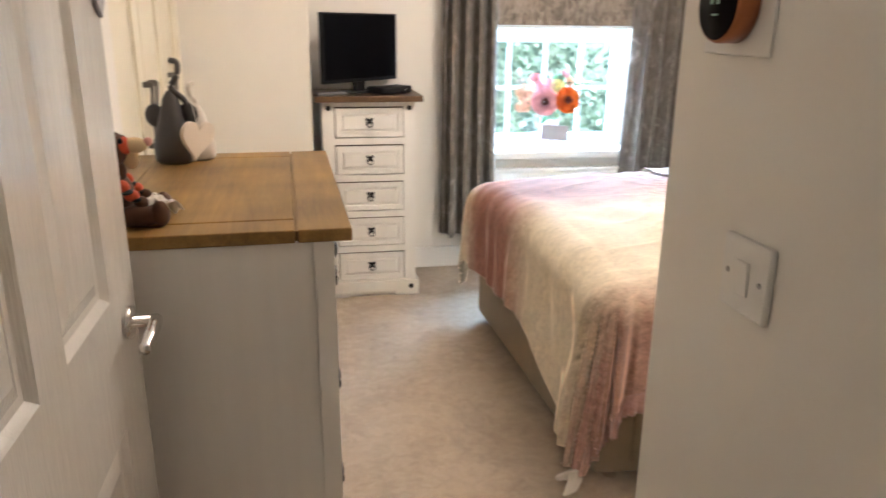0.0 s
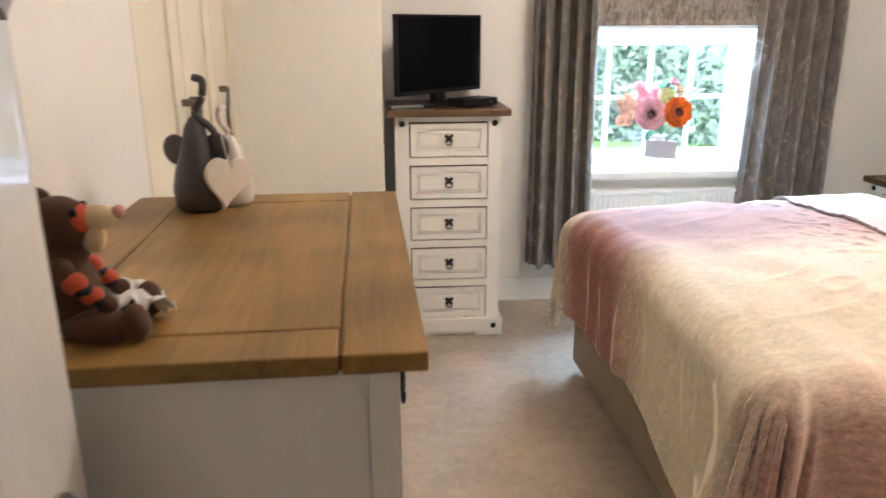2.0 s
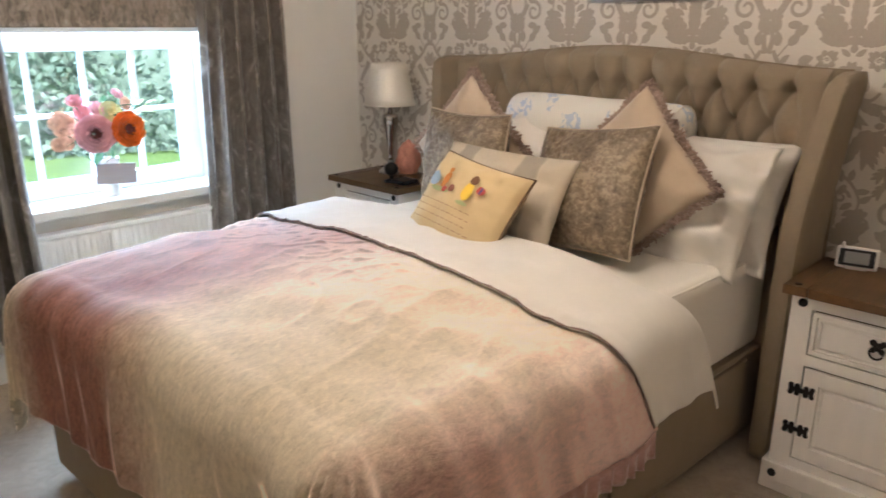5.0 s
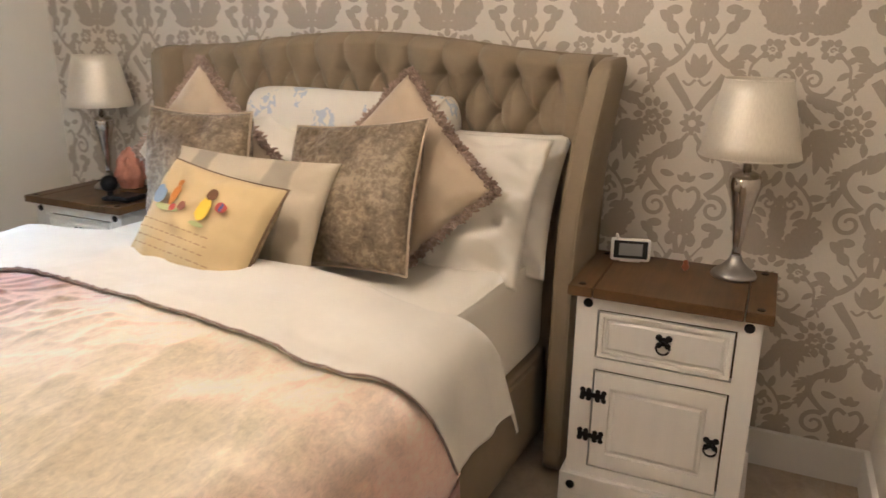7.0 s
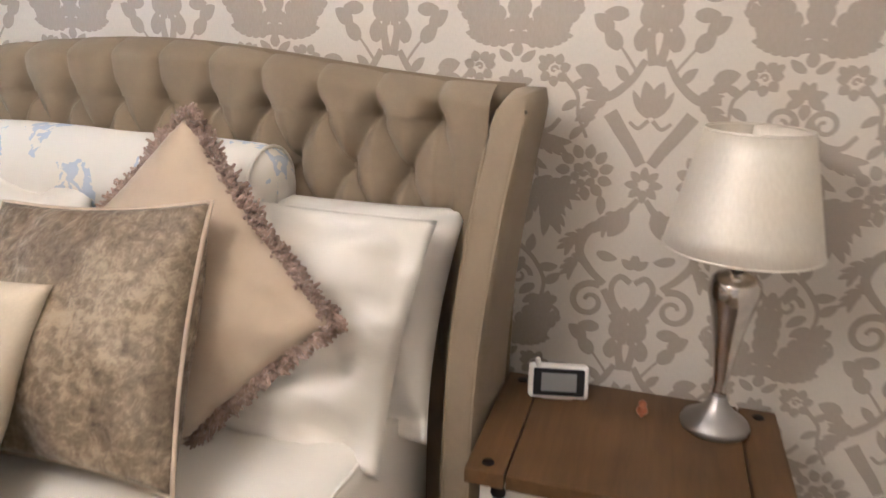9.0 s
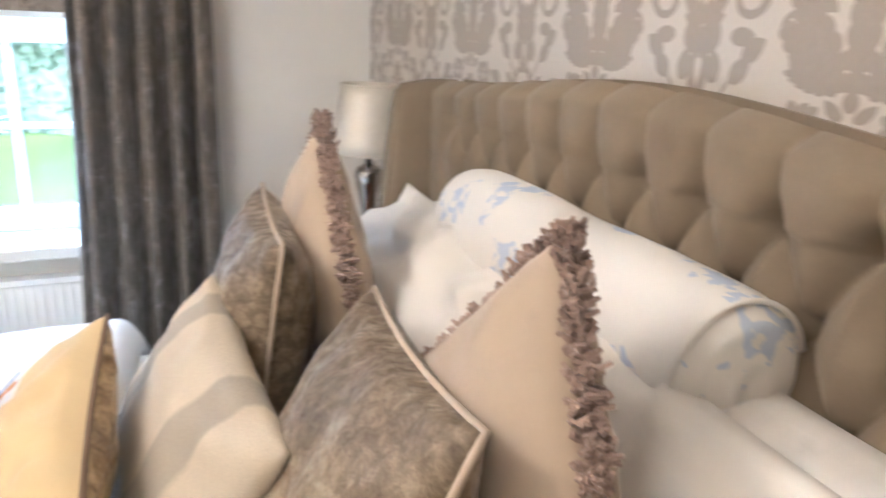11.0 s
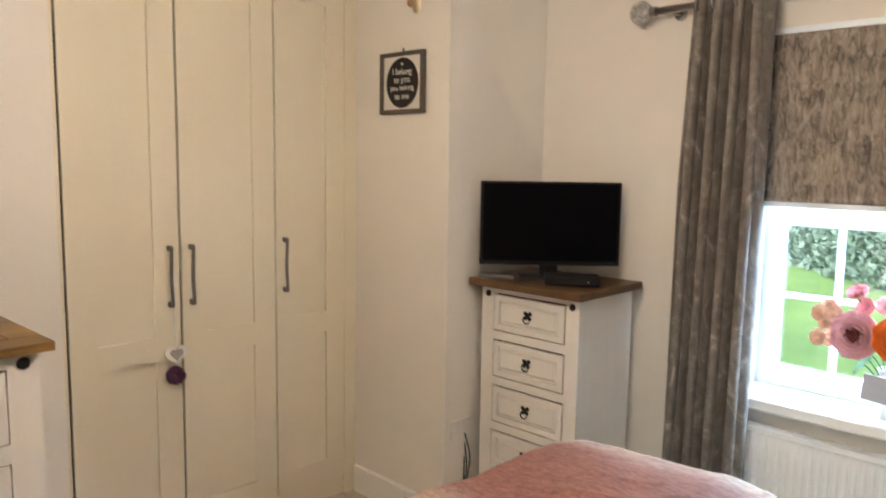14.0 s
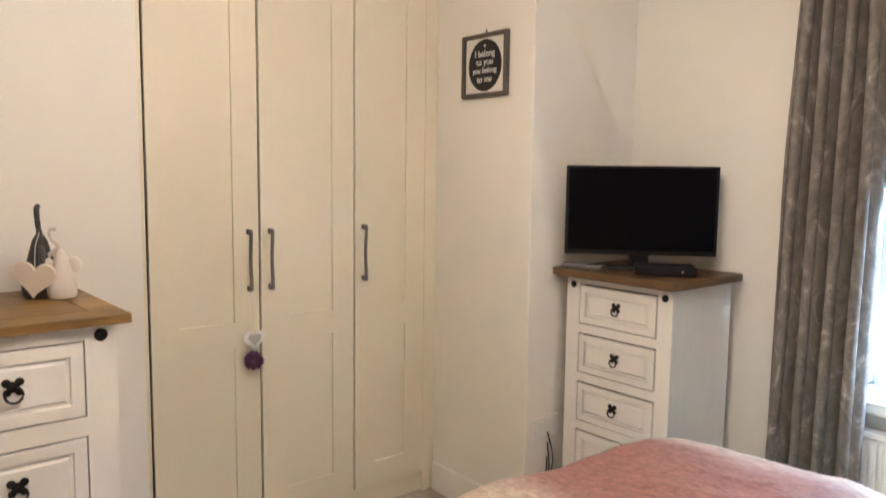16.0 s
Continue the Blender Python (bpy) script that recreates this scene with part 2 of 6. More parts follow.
OX0, OX1, OZ0, OZ1 = 0.815, 1.80, 0.645, 1.93
bm = boxed(-1.0, OX0, 4.10, 4.40, 0, H)
box(bm, OX1, 2.86, 4.10, 4.40, 0, H)
box(bm, OX0, OX1, 4.10, 4.40, 0, OZ0)
box(bm, OX0, OX1, 4.10, 4.40, OZ1, H)
structure("wall_north", bm, wall_paint, "off-white painted wall with a deep window opening", "wall")
structure("wall_east", boxed(2.66, 2.86, 0.56, 4.10, 0, H), damask_paper, "wall papered in taupe and cream damask", "wall")
structure("wall_south", boxed(0.50, 2.86, 0.56, 0.76, 0, H), wall_paint, "off-white painted wall beside the bed", "wall")
structure("wall_passage", boxed(0.344, 0.50, -1.60, 0.884, 0, H, bevel=0.006), wall_paint, "off-white painted wall with a light switch", "wall")
structure("wall_west", boxed(-0.86, -0.66, 0.40, 2.255, 0, H), wall_paint, "off-white painted wall behind the drawers", "wall")
structure("wall_boxing", boxed(-0.86, -0.105, 3.49, 4.10, 0, H, bevel=0.004), wall_paint, "off-white boxed-out corner of the room", "wall")
bm = boxed(-0.86, -0.475, 0.26, 0.40, 0, H)
box(bm, -0.475, 0.344, 0.26, 0.40, 2.06, H)
structure("wall_door", bm, wall_paint, "off-white painted wall round the doorway", "wall")
bm = boxed(-1.20, -1.0, -1.60, 0.26, 0, H)
box(bm, -1.20, 0.50, -1.75, -1.60, 0, H)
box(bm, -1.0, -0.86, 0.26, 0.40, 0, H)
structure("wall_hall", bm, wall_paint, "off-white painted hall wall", "wall")
bm = boxed(-0.475, -0.445, 0.25, 0.41, 0, 2.06, bevel=0.002)
box(bm, 0.314, 0.344, 0.25, 0.41, 0, 2.06, bevel=0.002)
box(bm, -0.445, 0.314, 0.25, 0.41, 2.03, 2.06, bevel=0.002)
structure("trim_door_lining", bm, white_gloss, "white gloss door lining", "door frame")


def skirting(name, x0, x1, y0, y1):
    structure(name, boxed(x0, x1, y0, y1, 0, 0.125, bevel=0.004), white_gloss, "white gloss skirting board", "skirting board")


skirting("baseboard_north", -0.105, 2.66, 4.082, 4.10)
skirting("baseboard_east", 2.642, 2.66, 0.76, 4.082)
skirting("baseboard_south", 0.50, 2.642, 0.76, 0.778)
skirting("baseboard_boxing_side", -0.105, -0.087, 3.472, 4.082)
skirting("baseboard_boxing", -0.66, -0.105, 3.472, 3.49)
skirting("baseboard_west", -0.66, -0.642, 0.41, 2.25)


# ---- window ----
def build_window():
    w = thing("window_1", pose(0, 4.30, 0), "white casement window with glazing bars over a painted sill", "window", kind="structure")
    gx0, gx1, z0, z1 = 0.875, 1.72, 0.755, 1.305
    top = 1.90
    bm = boxed(OX0, gx0, -0.02, 0.055, 0.685, OZ1, bevel=0.006)
    box(bm, gx1, OX1, -0.02, 0.055, 0.685, OZ1, bevel=0.006)
    box(bm, gx0, gx1, -0.02, 0.055, 0.685, z0, bevel=0.006)
    box(bm, gx0, gx1, -0.02, 0.055, z1, z1 + 0.075, bevel=0.006)
    box(bm, gx0, gx1, -0.02, 0.055, top, OZ1, bevel=0.006)
    part("window_frame", bm, upvc, w)
    bm = boxed(gx0 - 0.012, gx0 + 0.006, -0.026, -0.004, z0 - 0.012, z1 + 0.012, bevel=0.003)
    box(bm, gx1 - 0.006, gx1 + 0.012, -0.026, -0.004, z0 - 0.012, z1 + 0.012, bevel=0.003)
    box(bm, gx0, gx1, -0.026, -0.004, z0 - 0.012, z0 + 0.006, bevel=0.003)
    box(bm, gx0, gx1, -0.026, -0.004, z1 - 0.006, z1 + 0.012, bevel=0.003)
    part("casement_bead", bm, upvc, w)
    xs = [gx0, 1.072, 1.296, 1.518, gx1]
    for x in xs[1:-1]:
        part("glazing_bar", boxed(x - 0.011, x + 0.011, 0.006, 0.036, z0, top, bevel=0.003), upvc, w)
    for z in (1.032, 1.62):
        part("glazing_bar", boxed(gx0, gx1, 0.008, 0.034, z - 0.010, z + 0.010, bevel=0.003), upvc, w)
    for i in range(4):
        for za, zb in ((z0, 1.032), (1.032, z1), (z1 + 0.075, 1.62), (1.62, top)):
            pane = part("pane", boxed(xs[i], xs[i + 1], 0.018, 0.022, za, zb), clear_glass, w)
            pane.visible_shadow = False
    part("window_sill", boxed(OX0 - 0.03, OX1 + 0.03, -0.255, -0.02, 0.645, 0.687, bevel=0.008), white_gloss, w)
    part("catch", boxed(1.690, 1.704, -0.04, -0.02, 1.255, 1.30, bevel=0.003), white_plastic, w)


build_window()


# ---- shared joinery ----
def knob(bm, x, y, z, r=0.013):
    """A flat black nail head on a front that faces -y."""
    lathe(bm, [(r, 0), (r, 0.003), (r * 0.75, 0.006), (r * 0.3, 0.008), (0.0001, 0.0082)], 16, pose(x, y, z, 90))
    return bm


def pull_parts(parent, x, y, z, s=1.0):
    """A black iron drop pull: a shaped back plate with a ring."""
    bm = bmesh.new()
    for dx, dz, r in ((-0.011, 0.013, 0.008), (0.011, 0.013, 0.008), (-0.010, -0.006, 0.007), (0.010, -0.006, 0.007), (0, 0.004, 0.011)):
        lathe(bm, [(r * s, 0), (r * s, 0.003), (r * s * 0.6, 0.005), (0.0001, 0.0055)], 12, pose(x + dx * s, y, z + dz * s, 90))
    tube(bm, [(x, y - 0.002, z + 0.004 * s), (x, y - 0.012, z + 0.004 * s)], 0.004 * s, 8)
    plate = part("pull", bm, iron, parent, "black iron drop pull")
    ring = [(x + 0.015 * s * math.sin(a), y - 0.010, z - 0.010 * s - 0.015 * s * math.cos(a)) for a in np.linspace(-2.75, 2.75, 18)]
    part("ring", tube(bmesh.new(), ring, 0.0026 * s, 8), iron, plate)
    return plate


def raised_front(x0, x1, y, z0, z1, rim=0.028):
    """A drawer or door front that faces -y: a flat frame round a fielded panel with moulded slopes."""
    bm = bmesh.new()
    levels = ((0.0, 0.0), (0.0, -0.010), (0.0015, -0.012), (rim, -0.012), (rim + 0.002, -0.003), (rim + 0.009, -0.004), (rim + 0.016, -0.010))
    loops = []
    for inset, dy in levels:
        loops.append([bm.verts.new(p) for p in ((x0 + inset, y + dy, z0 + inset), (x1 - inset, y + dy, z0 + inset), (x1 - inset, y + dy, z1 - inset), (x0 + inset, y + dy, z1 - inset))])
    for a, b in zip(loops, loops[1:]):
        for i in range(4):
            bm.faces.new((a[i], a[(i + 1) % 4], b[(i + 1) % 4], b[i]))
    bm.faces.new(loops[-1])
    bm.faces.new(loops[0][::-1])
    return bm


# dark brown that stands in for the shade in the gaps round drawer fronts
gap_shade = plain("gap_shade", (0.09, 0.055, 0.03), 0.8, vary=0.2)


def carcass(parent, w, d, h, openings):
    """A case whose face frame at y=0 has real openings (x0, x1, z0, z1) for its drawers and doors."""
    part("body", boxed(0, w, 0.034, d, 0.0, h, bevel=0.003), white_wood, parent)
    # added dark sheet: the gaps' shade is put in by its colour
    part("gap_shade_board", boxed(0.02, w - 0.02, 0.028, 0.036, 0.06, h - 0.02), gap_shade, parent, "dark board that puts shade into the gaps round the fronts")
    bm = bmesh.new()
    xs = sorted({0, w, *[o[0] for o in openings], *[o[1] for o in openings]})
    zs = sorted({0, h, *[o[2] for o in openings], *[o[3] for o in openings]})
    for xa, xb in zip(xs, xs[1:]):
        for za, zb in zip(zs, zs[1:]):
            cx, cz = (xa + xb) / 2, (za + zb) / 2
            if not any(o[0] < cx < o[1] and o[2] < cz < o[3] for o in openings):
                box(bm, xa, xb, 0, 0.0345, za, zb)
    bmesh.ops.remove_doubles(bm, verts=bm.verts[:], dist=0.0002)
    part("face_frame", bm, white_wood, parent)


def plank_top(x0, x1, y0, y1, z0, z1, end, groove=0.004, cross=None):
    """Boards of a framed top, each a bevelled plank with a fine joint between."""
    cross = cross or end
    out = [(x0, x1, y0, y0 + end), (x0, x1, y1 - end, y1)]
    out.append((x0, x0 + cross, y0 + end + groove, y1 - end - groove))
    out.append((x1 - cross, x1, y0 + end + groove, y1 - end - groove))
    out.append((x0 + cross + groove, x1 - cross - groove, y0 + end + groove, y1 - end - groove))
    return [boxed(a, b, c, d, z0, z1, bevel=0.003) for a, b, c, d in out] + [boxed(x0 + 0.012, x1 - 0.012, y0 + 0.012, y1 - 0.012, z0 + 0.001, z1 - 0.005)]


# ---- tall chest in the corner ----
def build_tall_chest():
    c = thing("tall_chest", pose(-0.057, 3.655, 0), "white painted narrow five-drawer chest with a waxed pine top", "chest of drawers")
    w, d, h = 0.465, 0.375, 1.025
    fronts = [(0.066, w - 0.063, 0.992 - 0.1885 * k - 0.143, 0.992 - 0.1885 * k) for k in range(5)]
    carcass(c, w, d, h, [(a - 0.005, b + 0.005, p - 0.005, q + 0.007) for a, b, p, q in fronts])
    for a, b, p, q in fronts:
        dr = part("drawer", raised_front(a, b, 0.009, p, q, 0.024), white_wood, c)
        pull_parts(dr, (a + b) / 2, -0.003, (p + q) / 2 + 0.004)
    bm = boxed(-0.018, w + 0.018, -0.016, d, 0.02, 0.085, bevel=0.004)
    box(bm, -0.018, 0.11, -0.016, d, 0.0, 0.022, bevel=0.003)
    box(bm, w - 0.11, w + 0.018, -0.016, d, 0.0, 0.022, bevel=0.003)
    part("plinth", bm, white_wood, c)
    for x, z, y in ((0.032, 0.992, 0), (w - 0.030, 0.992, 0), (0.025, 0.050, -0.016), (w - 0.025, 0.050, -0.016)):
        part("nail_head", knob(bmesh.new(), x, y, z), iron, c)
    part("top", boxed(-0.035, w + 0.035, -0.05, d + 0.015, h, h + 0.03, bevel=0.006), pine_dark, c, "waxed pine top")


build_tall_chest()


# ---- dresser by the door ----
def build_dresser():
    c = thing("dresser", pose(-0.092, 1.235, 0, 0, 0, 91.5), "white painted chest of drawers with a honey pine plank top", "chest of drawers")
    w, d, h = 0.785, 0.49, 1.027
    rows = [(0.803, 0.985), (0.560, 0.745), (0.320, 0.505), (0.100, 0.265)]
    fronts = [(a, b, p, q) for p, q in rows for a, b in ((0.07, 0.375), (0.40, 0.708))]
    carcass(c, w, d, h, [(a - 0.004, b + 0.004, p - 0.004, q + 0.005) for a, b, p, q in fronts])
    for a, b, p, q in fronts:
        dr = part("drawer", raised_front(a, b, 0.009, p, q, 0.030), white_wood, c)
        pull_parts(dr, (a + b) / 2, -0.003, (p + q) / 2 + 0.004, 1.25)
    bm = boxed(-0.018, w + 0.018, -0.016, d, 0.0, 0.075, bevel=0.004)
    part("plinth", bm, white_wood, c)
    for x in (-0.001,):
        bm = boxed(x - 0.004, x, 0.0, 0.035, 0.08, h, bevel=0.001)
        box(bm, x - 0.004, x, d - 0.04, d, 0.08, h, bevel=0.001)
        part("end_stile", bm, white_wood, c)
    for x in (0.036, w - 0.036):
        part("nail_head", knob(bmesh.new(), x, 0, 1.0, 0.016), iron, c)
    for bm in plank_top(-0.010, w + 0.03, -0.032, d + 0.012, h, h + 0.024, 0.095, cross=0.076):
        part("top_board", bm, pine_top, c, "honey-coloured waxed pine")


build_dresser()


# ---- bedside cabinets ----
def build_bedside(at):
    c = thing("bedside_cabinet", at, "white painted bedside cabinet with a dark waxed pine top", "bedside cabinet", "cabinets beside the bed")
    w, d, h = 0.475, 0.33, 0.652
    drw, dor = (0.065, 0.412, 0.475, 0.606), (0.065, 0.412, 0.13, 0.428)
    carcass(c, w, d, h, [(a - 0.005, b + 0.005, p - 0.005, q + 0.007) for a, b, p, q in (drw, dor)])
    dr = part("drawer", raised_front(drw[0], drw[1], 0.009, drw[2], drw[3], 0.012), white_wood, c)
    pull_parts(dr, 0.24, -0.003, 0.548, 1.15)
    door = part("door", raised_front(dor[0], dor[1], 0.009, dor[2], dor[3], 0.045), white_wood, c)
    pull_parts(door, 0.388, -0.003, 0.28, 1.1)
    for z in (0.354, 0.225):
        bm = boxed(0.028, 0.1, -0.004, 0.0, z - 0.008, z + 0.008, bevel=0.002)
        for sx in (0.034, 0.052, 0.078, 0.095):
            for sz in (-0.012, 0.012):
                lathe(bm, [(0.008, 0), (0.008, 0.003), (0.0001, 0.0045)], 10, pose(sx, 0.0, z + sz, 90))
        part("hinge", bm, iron, c, "black iron butterfly hinge")
    bm = boxed(-0.016, w + 0.016, -0.016, d, 0.03, 0.095, bevel=0.005)
    box(bm, -0.016, 0.11, -0.016, d, 0.0, 0.032, bevel=0.003)
    box(bm, w - 0.11, w + 0.016, -0.016, d, 0.0, 0.032, bevel=0.003)
    part("plinth", bm, white_wood, c)
    for x, z, y in ((0.032, 0.628, 0), (w - 0.032, 0.628, 0), (0.02, 0.06, -0.016), (w - 0.02, 0.06, -0.016)):
        part("nail_head", knob(bmesh.new(), x, y, z), iron, c)
    for a, b in ((-0.022, 0.045), (0.048, w - 0.048), (w - 0.045, w + 0.022)):
        part("top_board", boxed(a, b, -0.028, d + 0.012, h, h + 0.028, bevel=0.003), pine_dark, c, "dark waxed pine")
    for x in (0.012, w - 0.012):
        for y in (0.0, d - 0.02):
            part("nail_head", lathe(bmesh.new(), [(0.011, 0), (0.009, 0.003), (0.0001, 0.004)], 14, pose(x, y, h + 0.028)), iron, c)
    return c


right_bedside = build_bedside(pose(2.21, 1.586, 0, 0, 0, -90))
left_bedside = build_bedside(pose(2.29, 3.86, 0, 0, 0, -90))


# ---- fitted wardrobe ----
def shaker_door(y0, y1, z0, z1, rail):
    """A door leaf that faces +x, with two recessed panels."""
    bm = bmesh.new()
    st = 0.095
    ys = (y0, y0 + st, y1 - st, y1)
    zs = (z0, z0 + 0.10, rail[0], rail[1], z1 - 0.09, z1)
    for i in range(3):
        for k in range(5):
            if not (i == 1 and k in (1, 3)):
                box(bm, 0.0, 0.010, ys[i], ys[i + 1], zs[k], zs[k + 1])
    bmesh.ops.remove_doubles(bm, verts=bm.verts[:], dist=0.0002)
    return bm


gunmetal = plain("gunmetal", (0.22, 0.205, 0.19), 0.36, 1.0, vary=0.06, bump=0.05)


def build_wardrobe():
    w = thing("wardrobe", pose(-0.675, 0, 0), "cream fitted wardrobe with three tall shaker doors", "wardrobe")
    z0, z1 = 0.10, 2.235
    edges = (2.272, 2.668, 3.072, 3.425)
    for a, b in zip(edges, edges[1:]):
        leaf_frame = part("door", shaker_door(a + 0.0045, b - 0.0045, z0, z1, (0.775, 0.865)), cream_paint, w)
        part("panel", boxed(-0.004, 0.0004, a + 0.0047, b - 0.0047, z0 + 0.0002, z1 - 0.0002), cream_paint, leaf_frame)
    part("side_panel", boxed(-0.55, 0.008, 2.2555, 2.2690, 0.0, 2.25, bevel=0.002), cream_paint, w)
    part("filler", boxed(-0.03, 0.006, 3.427, 3.489, 0.0, 2.25, bevel=0.002), cream_paint, w)
    part("header", boxed(-0.03, 0.026, 2.2555, 3.489, 2.25, 2.339, bevel=0.003), cream_paint, w)
    part("plinth", boxed(-0.03, -0.012, 2.271, 3.489, 0.0, 0.098, bevel=0.002), cream_paint, w)
    # carcass coloured dark so that the door gaps show as lines of shade
    part("carcass", boxed(-0.55, -0.024, 2.271, 3.489, 0.0, 2.245), plain("carcass_gap_shade", (0.10, 0.08, 0.06), 0.8), w)
    for y in (2.622, 2.705, 3.110):
        bm = bmesh.new()
        zt, zb = 1.19, 0.985
        for z in (zt, zb):
            box(bm, 0.010, 0.040, y - 0.006, y + 0.006, z - 0.010, z + 0.010, bevel=0.003)
        tube(bm, smooth_path([(0.040, y, zt + 0.004), (0.038, y, zt - 0.03), (0.033, y, (zt + zb) / 2), (0.038, y, zb + 0.03), (0.040, y, zb - 0.004)], 6), 0.0065, 10)
        part("handle", bm, gunmetal, w, "brushed steel bow handle", smooth=False)


build_wardrobe()


# ---- the open door ----
def build_door():
    d = thing("door_1", pose(-0.42, 0.40, 0), "open white gloss six-panel door with a chrome lever", "door", kind="structure")
    y0, y1, t = 0.0, 0.775, 0.040
    bm = bmesh.new()
    cols = ((0.135, 0.338), (0.432, 0.635))
    rows = ((0.22, 0.80), (1.005, 1.60), (1.70, 1.90))
    ys = sorted({y0, y1, *[v for c in cols for v in c]})
    zs = sorted({0.008, 2.02, *[v for r in rows for v in r]})
    for a, b in zip(ys, ys[1:]):
        for c, e in zip(zs, zs[1:]):
            if (a, b) in cols and (c, e) in rows:
                for face, sgn in ((0.0, -1), (-t, 1)):
                    loops = []
                    for inset, dep in ((0, 0), (0.004, 0.003), (0.012, 0.010), (0.022, 0.011), (0.045, 0.004)):
                        x = face + sgn * dep
                        loops.append([bm.verts.new(p) for p in ((x, a + inset, c + inset), (x, b - inset, c + inset), (x, b - inset, e - inset), (x, a + inset, e - inset))])
                    for p, q in zip(loops, loops[1:]):
                        for i in range(4):
                            bm.faces.new((p[i], p[(i + 1) % 4], q[(i + 1) % 4], q[i]))
                    bm.faces.new(loops[-1])
            else:
                box(bm, -t, 0.0, a, b, c, e)
    bmesh.ops.recalc_face_normals(bm, faces=bm.faces[:])
    part("leaf", bm, door_gloss, d)
    bm = lathe(bmesh.new(), [(0.026, 0), (0.026, 0.006), (0.021, 0.011), (0.010, 0.012), (0.010, 0.045), (0.0001, 0.046)], 28, pose(0.0, 0.708, 0.945, 0, 90))
    tube(bm, smooth_path([(0.042, 0.712, 0.945), (0.046, 0.68, 0.947), (0.046, 0.645, 0.944), (0.044, 0.612, 0.938)], 6), [0.011] * 7 + [0.010] * 6 + [0.009] * 6, 12)
    part("door_handle", bm, chrome, d, "polished chrome lever on a round rose", smooth=True)
    bm = boxed(-0.034, -0.006, 0.774, 0.7765, 0.88, 1.0, bevel=0.001)
    part("latch_plate", bm, brushed, d)


door_gloss = plain("door_gloss", (0.80, 0.77, 0.72), 0.2, vary=0.03, bump=0.5, stretch=(10, 10, 0.7), scale=5, fine=40, coat=0.7)
build_door()


# ---- divan bed ----
BED = pose(2.58, 2.43, 0, 0, 0, -3.5)
velour = cloth("velour", (0.262, 0.206, 0.137), vary=0.12, sheen=0.08, weave=620, bump=0.4)
bed_linen = cloth("bed_linen", (0.80, 0.76, 0.68), vary=0.03, weave=1300, bump=0.12, cloud=5)


def foot_line(y):
    """The foot of the bed stands a little out of square."""
    return -1.899 - 0.096 * y


